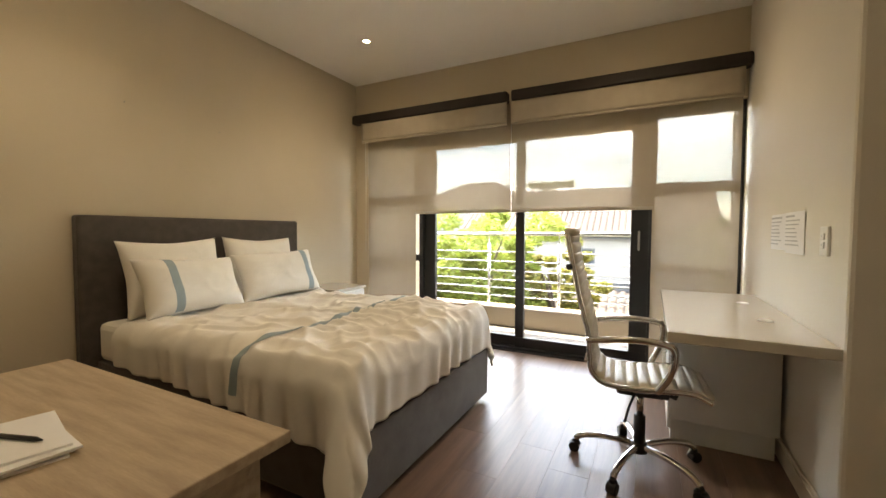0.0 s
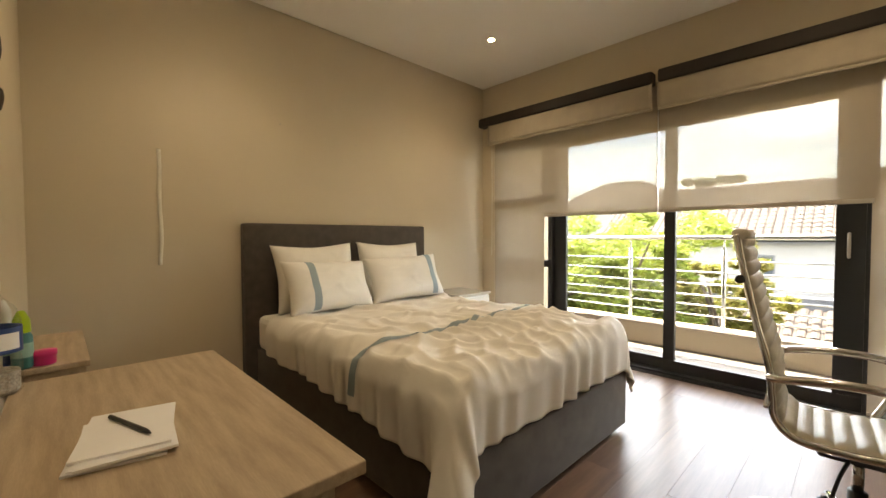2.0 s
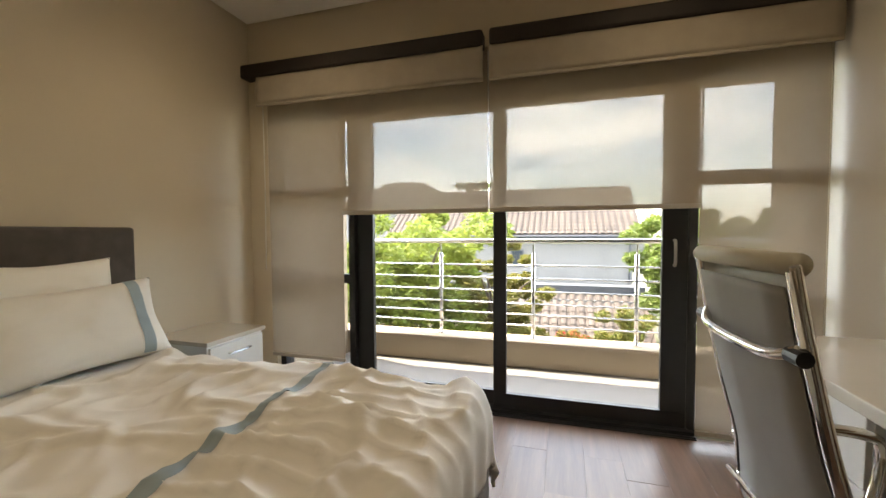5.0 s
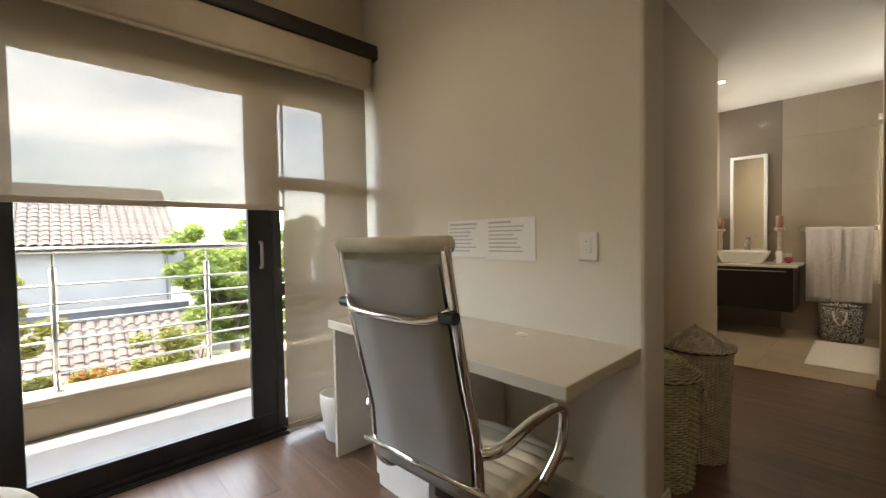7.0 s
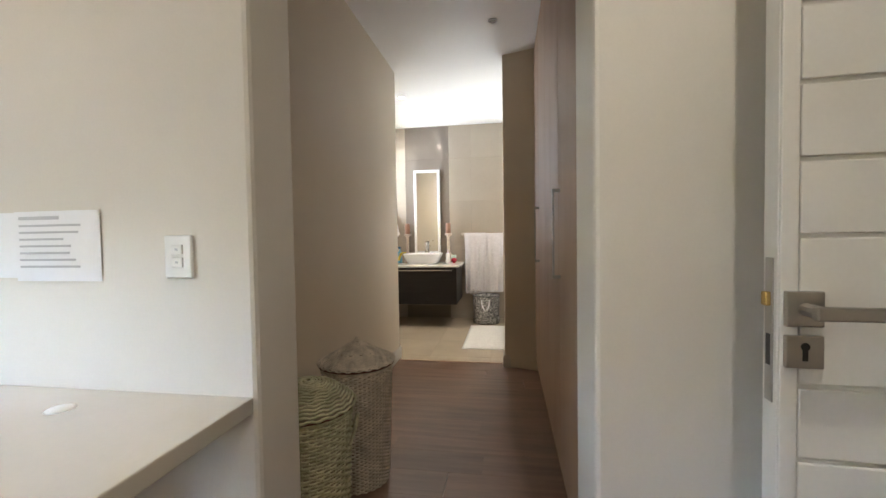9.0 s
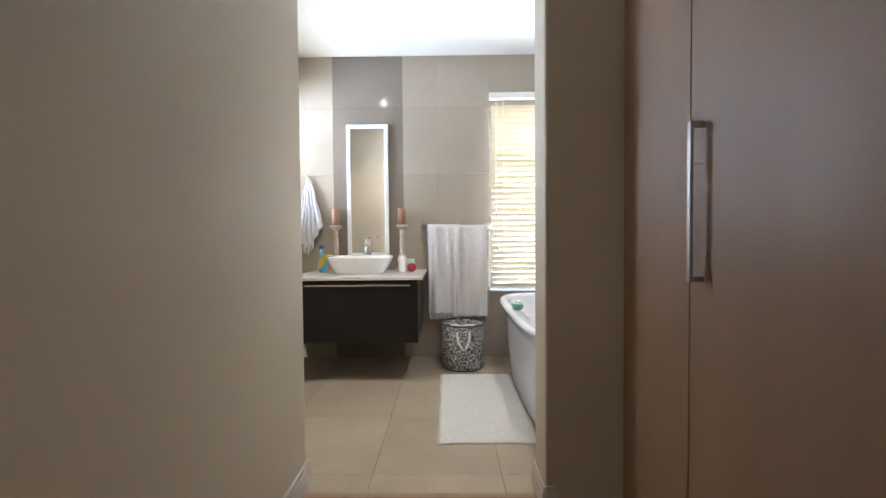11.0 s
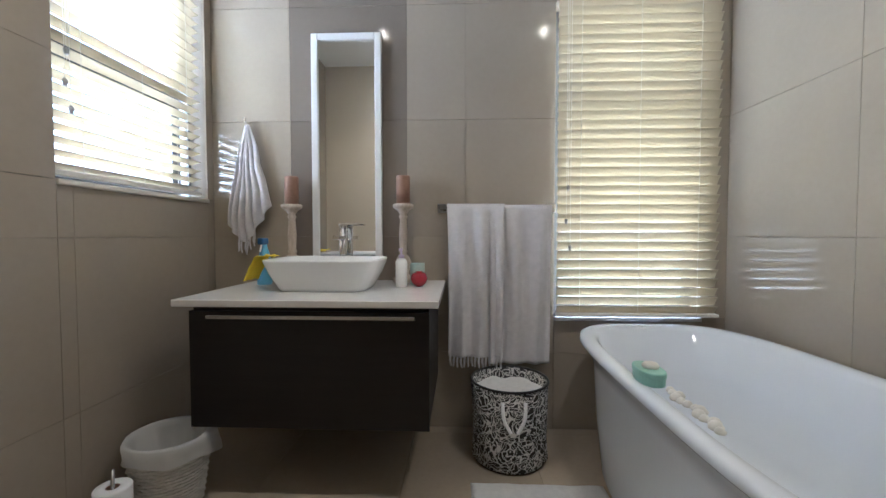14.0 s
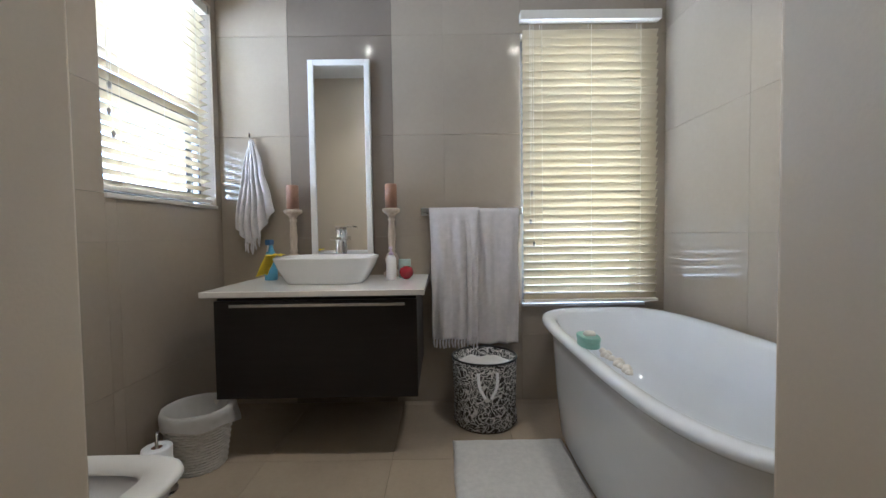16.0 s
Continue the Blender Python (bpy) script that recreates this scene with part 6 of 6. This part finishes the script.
part("wall", box(6.2, 14.0, 15.5, 15.8, GZ, -1.2), HOUSEWALL, hr)


def leaf_cloud(clumps, per, size, seed, flat=0.5):
    """Many small leaf blades scattered in uneven clumps, as one skin."""
    rnd = np.random.RandomState(seed)
    cl = np.repeat(np.array(clumps), per, axis=0)
    n = len(cl)
    p = rnd.normal(size=(n, 3))
    p /= np.linalg.norm(p, axis=1)[:, None]
    p *= cl[:, 3:] * rnd.uniform(0.25, 1.0, size=(n, 1)) ** 0.6 * np.array([1, 1, 0.75])
    d = rnd.normal(size=(n, 3)) * np.array([1, 1, flat])
    d /= np.linalg.norm(d, axis=1)[:, None]
    e = np.cross(d, rnd.normal(size=(n, 3)))
    e /= np.linalg.norm(e, axis=1)[:, None] + 1e-6
    s = size * rnd.uniform(0.6, 1.4, size=(n, 1))
    c = cl[:, :3] + p
    verts = np.stack([c - d * s, c + e * s * 0.32, c + d * s, c - e * s * 0.32], axis=1).reshape(-1, 3)
    return verts, np.arange(4 * n).reshape(-1, 4)


def leaf_mesh(name, clumps, per, size, seed, material, parent):
    v, fc = leaf_cloud(clumps, per, size, seed)
    me = bpy.data.meshes.new(name)
    me.from_pydata((v - np.array(ORIGIN[parent])).tolist(), [], fc.tolist())
    me.materials.append(material)
    ob = new(name, me)
    ob.parent = parent
    return ob


def tree(x, y, h, spread, leafm, seed, label, per=170, size=0.12, n=46, low=0.25, name="tree"):
    t = thing(name, (x, y, GZ), label, "tree")
    rnd = random.Random(seed)
    z1 = GZ + h * 0.38
    part("trunk", tube(curve_points([(x, y, GZ - 0.1), (x + 0.1, y, GZ + h * 0.2), (x + 0.05, y + 0.1, z1)]), [0.20 - 0.008 * k for k in range(13)], seg=9), BARK, t, smooth=True)
    clumps = []
    tips = []
    for k in range(9):
        a = k * 2.4 + rnd.uniform(-0.4, 0.4)
        rr = spread * rnd.uniform(0.45, 0.95)
        tip = Vector((x + rr * math.cos(a), y + rr * math.sin(a) * 0.8, GZ + h * rnd.uniform(low + 0.15, 0.95)))
        mid = Vector((x, y, z1)).lerp(tip, 0.5) + Vector((0, 0, 0.25))
        part("limb", tube(curve_points([(x + 0.05, y + 0.1, z1 - 0.3), mid, tip], 5), [0.075 - 0.006 * i for i in range(11)], seg=6), BARK, t, smooth=True)
        tips += [mid, tip]
    for k in range(n):
        b = rnd.choice(tips)
        clumps.append((b.x + rnd.gauss(0, spread * 0.28), b.y + rnd.gauss(0, spread * 0.25), min(GZ + h, max(GZ + h * low, b.z + rnd.gauss(0, h * 0.10))), spread * rnd.uniform(0.14, 0.27)))
    leaf_mesh("crown", clumps, per, size, seed, leafm, t)
    return t


tree(-1.3, 7.2, 4.75, 2.1, LEAF_A, 11, "light green feathery acacia beside the balcony", 420, 0.085, 80, 0.2)
tree(-3.4, 6.0, 4.5, 1.7, LEAF_A, 12, "light green feathery acacia by the balcony", 380, 0.085, 60, 0.2)
tree(0.6, 8.4, 4.2, 1.25, LEAF_C, 13, "yellow-green feathery tree beside the house", 340, 0.085, 44, 0.15)
tree(5.9, 11.0, 4.6, 1.7, LEAF_B, 14, "dark green bushy tree in the garden", 420, 0.09, 70, 0.1)
tree(8.4, 11.5, 5.0, 2.2, LEAF_B, 15, "dark green broad tree in the garden", 380, 0.10, 70, 0.1)
tree(8.6, 24.0, 5.2, 2.6, LEAF_A, 16, "green tree behind the neighbour house", 260, 0.16, 60, 0.3)
tree(13.0, 22.0, 5.6, 3.4, LEAF_B, 17, "green tree behind the neighbour house", 260, 0.16, 70, 0.2)
tree(-5.6, 10.0, 4.6, 2.4, LEAF_B, 18, "dark green tree in the garden", 260, 0.12, 60, 0.15)
tree(-4.4, 28.5, 8.1, 1.7, LEAF_B, 19, "palm-like tree behind the roofs", 200, 0.2, 30, 0.75)


def shrub(x, y, h, spread, leafm, seed, label, per, size, n):
    t = thing("shrub", (x, y, GZ), label, "shrub")
    rnd = random.Random(seed)
    cl = [(x + rnd.gauss(0, spread * 0.5), y + rnd.gauss(0, spread * 0.4), GZ + h * rnd.uniform(0.1, 0.95), spread * 0.3) for _ in range(n)]
    for m, nm, k, sd in ((LEAF_C, "leaves", per, seed), (leafm, "blossoms", per // 3, seed + 1)):
        leaf_mesh(nm, cl, k, size, sd, m, t)
    for k in range(4):
        part("stem", tube([(x + 0.05 * k, y, GZ), (x + spread * 0.4 * (k - 1.5), y, GZ + h * 0.7)], 0.02, seg=5), BARK, t)


shrub(2.55, 10.6, 1.25, 0.65, BLOOM, 21, "shrub with red blossoms in front of the lower roof", 160, 0.07, 18)
shrub(0.4, 10.4, 1.5, 0.9, LEAF_A, 23, "yellow-green shrub in the garden", 160, 0.07, 18)
shrub(4.3, 9.6, 2.3, 0.9, LEAF_B, 25, "green shrub in the garden", 200, 0.07, 20)


# ---------------------------------------------------------------- planks and tiles, laid last
def plank_mesh(w, l, bev=0.0006):
    bm = bmesh.new()
    h, b = 0.0125, bev
    loft([[(x * (w / 2 - i), y * (l / 2 - i), z) for x, y in ((-1, -1), (1, -1), (1, 1), (-1, 1))] for i, z in ((0, -h), (0, -b), (b, 0))], bm)
    me = bpy.data.meshes.new("plank")
    bmesh.ops.recalc_face_normals(bm, faces=bm.faces)
    bm.to_mesh(me)
    bm.free()
    me.materials.append(PLANK)
    return me


SHARED = {}


def lay(x0, x1, y0, y1, w=0.193, l=1.28, seed=5):
    """Planks that run along y, in rows along x, with staggered ends."""
    rnd = random.Random(seed)
    x = x0
    while x < x1 - 0.01:
        ww = min(w, x1 - x)
        y = y0 - rnd.uniform(0.0, l * 0.8)
        while y < y1 - 0.01:
            a, b = max(y, y0), min(y + l, y1)
            if b - a > 0.03:
                key = (round(ww, 3), round(b - a, 2))
                if key not in SHARED:
                    SHARED[key] = plank_mesh(key[0] - 0.0004, key[1] - 0.0004)
                ob = new("plank", SHARED[key])
                ob.parent = floor
                ob.location = Vector((x + ww / 2, (a + b) / 2, 0)) - floor.location
            y += l
        x += ww


lay(0.0, DESK_X, SOUTH_Y, 0.0, seed=3)
lay(DESK_X, STUB_X0 + 0.1, -3.45, PASS_Y, seed=8)
lay(2.3, 3.9, -5.6, SOUTH_Y, seed=9)


def tile_piece(parent, centre, size, axis, material, name="tile", th=0.012, gap=0.0014, bev=0.0007):
    """One tile: size is its two extents along the remaining axes; its face points along axis (-1/+1 in x, y or z)."""
    key = (name, axis, round(size[0], 3), round(size[1], 3), material.name)
    if key not in SHARED:
        a, b = size[0] / 2 - gap / 2, size[1] / 2 - gap / 2
        rings = []
        for i, d in ((0, 0.0), (0, th - bev), (bev, th)):
            r = []
            for s, t in ((-1, -1), (1, -1), (1, 1), (-1, 1)):
                u, v = s * (a - i), t * (b - i)
                r.append({"x": (axis[1] * d, u, v), "y": (u, axis[1] * d, v), "z": (u, v, axis[1] * d)}[axis[0]])
            rings.append(r)
        bm = loft(rings)
        me = bpy.data.meshes.new(name)
        bmesh.ops.recalc_face_normals(bm, faces=bm.faces)
        bm.to_mesh(me)
        bm.free()
        me.materials.append(material)
        SHARED[key] = me
    ob = new(name, SHARED[key])
    ob.parent = parent
    ob.location = Vector(centre) - ORIGIN[parent]
    return ob


def cuts(a, b, marks):
    return [a] + [m for m in marks if a < m < b] + [b]


def tiled(parent, axis, plane, u_cuts, v_cuts, hole=None, material=None, pick=None):
    for u0, u1 in zip(u_cuts, u_cuts[1:]):
        for v0, v1 in zip(v_cuts, v_cuts[1:]):
            um, vm = (u0 + u1) / 2, (v0 + v1) / 2
            if hole and hole[0] <= um <= hole[1] and hole[2] <= vm <= hole[3]:
                continue
            c = {"x": (plane, um, vm), "y": (um, plane, vm), "z": (um, vm, plane)}[axis[0]]
            tile_piece(parent, c, (u1 - u0, v1 - v0), axis, pick(um, vm) if pick else material)


objs = bpy.data.objects
tiled(objs["wall_bath_north"], ("y", -1), BATH_N + 0.012, sorted(set([BATH_W, 7.32, 7.92, *NW[:2], BATH_X])), sorted(set([0, 0.42, 1.05, NW[2], 1.68, 2.31, NW[3], H_BATH])), NW, TILE)
tiled(objs["wall_bath_east"], ("x", -1), BATH_X + 0.012, sorted(set([BATH_S, EW[0], -2.56, -2.08, -1.765, -1.125, BATH_N])), sorted(set([0, 0.42, 1.05, EW[2], 1.68, EW[3], H_BATH])), EW, TILE,
      lambda u, v: TILE_DARK if -1.765 < u < -1.125 else TILE)
tiled(objs["wall_bath_south"], ("y", 1), BATH_S - 0.012, [BATH_W, 7.43, 8.04, BATH_X], [0, 0.42, 1.05, 1.68, 2.31, H_BATH], None, TILE)
fx = [BATH_W - 0.09, 6.87, 7.47, 8.07, 8.67, BATH_X]
fy = [BATH_S, -3.01, -2.41, -1.81, -1.21, BATH_N]
for a, b in zip(fx, fx[1:]):
    for c, d in zip(fy, fy[1:]):
        tile_piece(floor_bath, ((a + b) / 2, (c + d) / 2, -0.012), (b - a, d - c), ("z", 1), FLOORTILE)
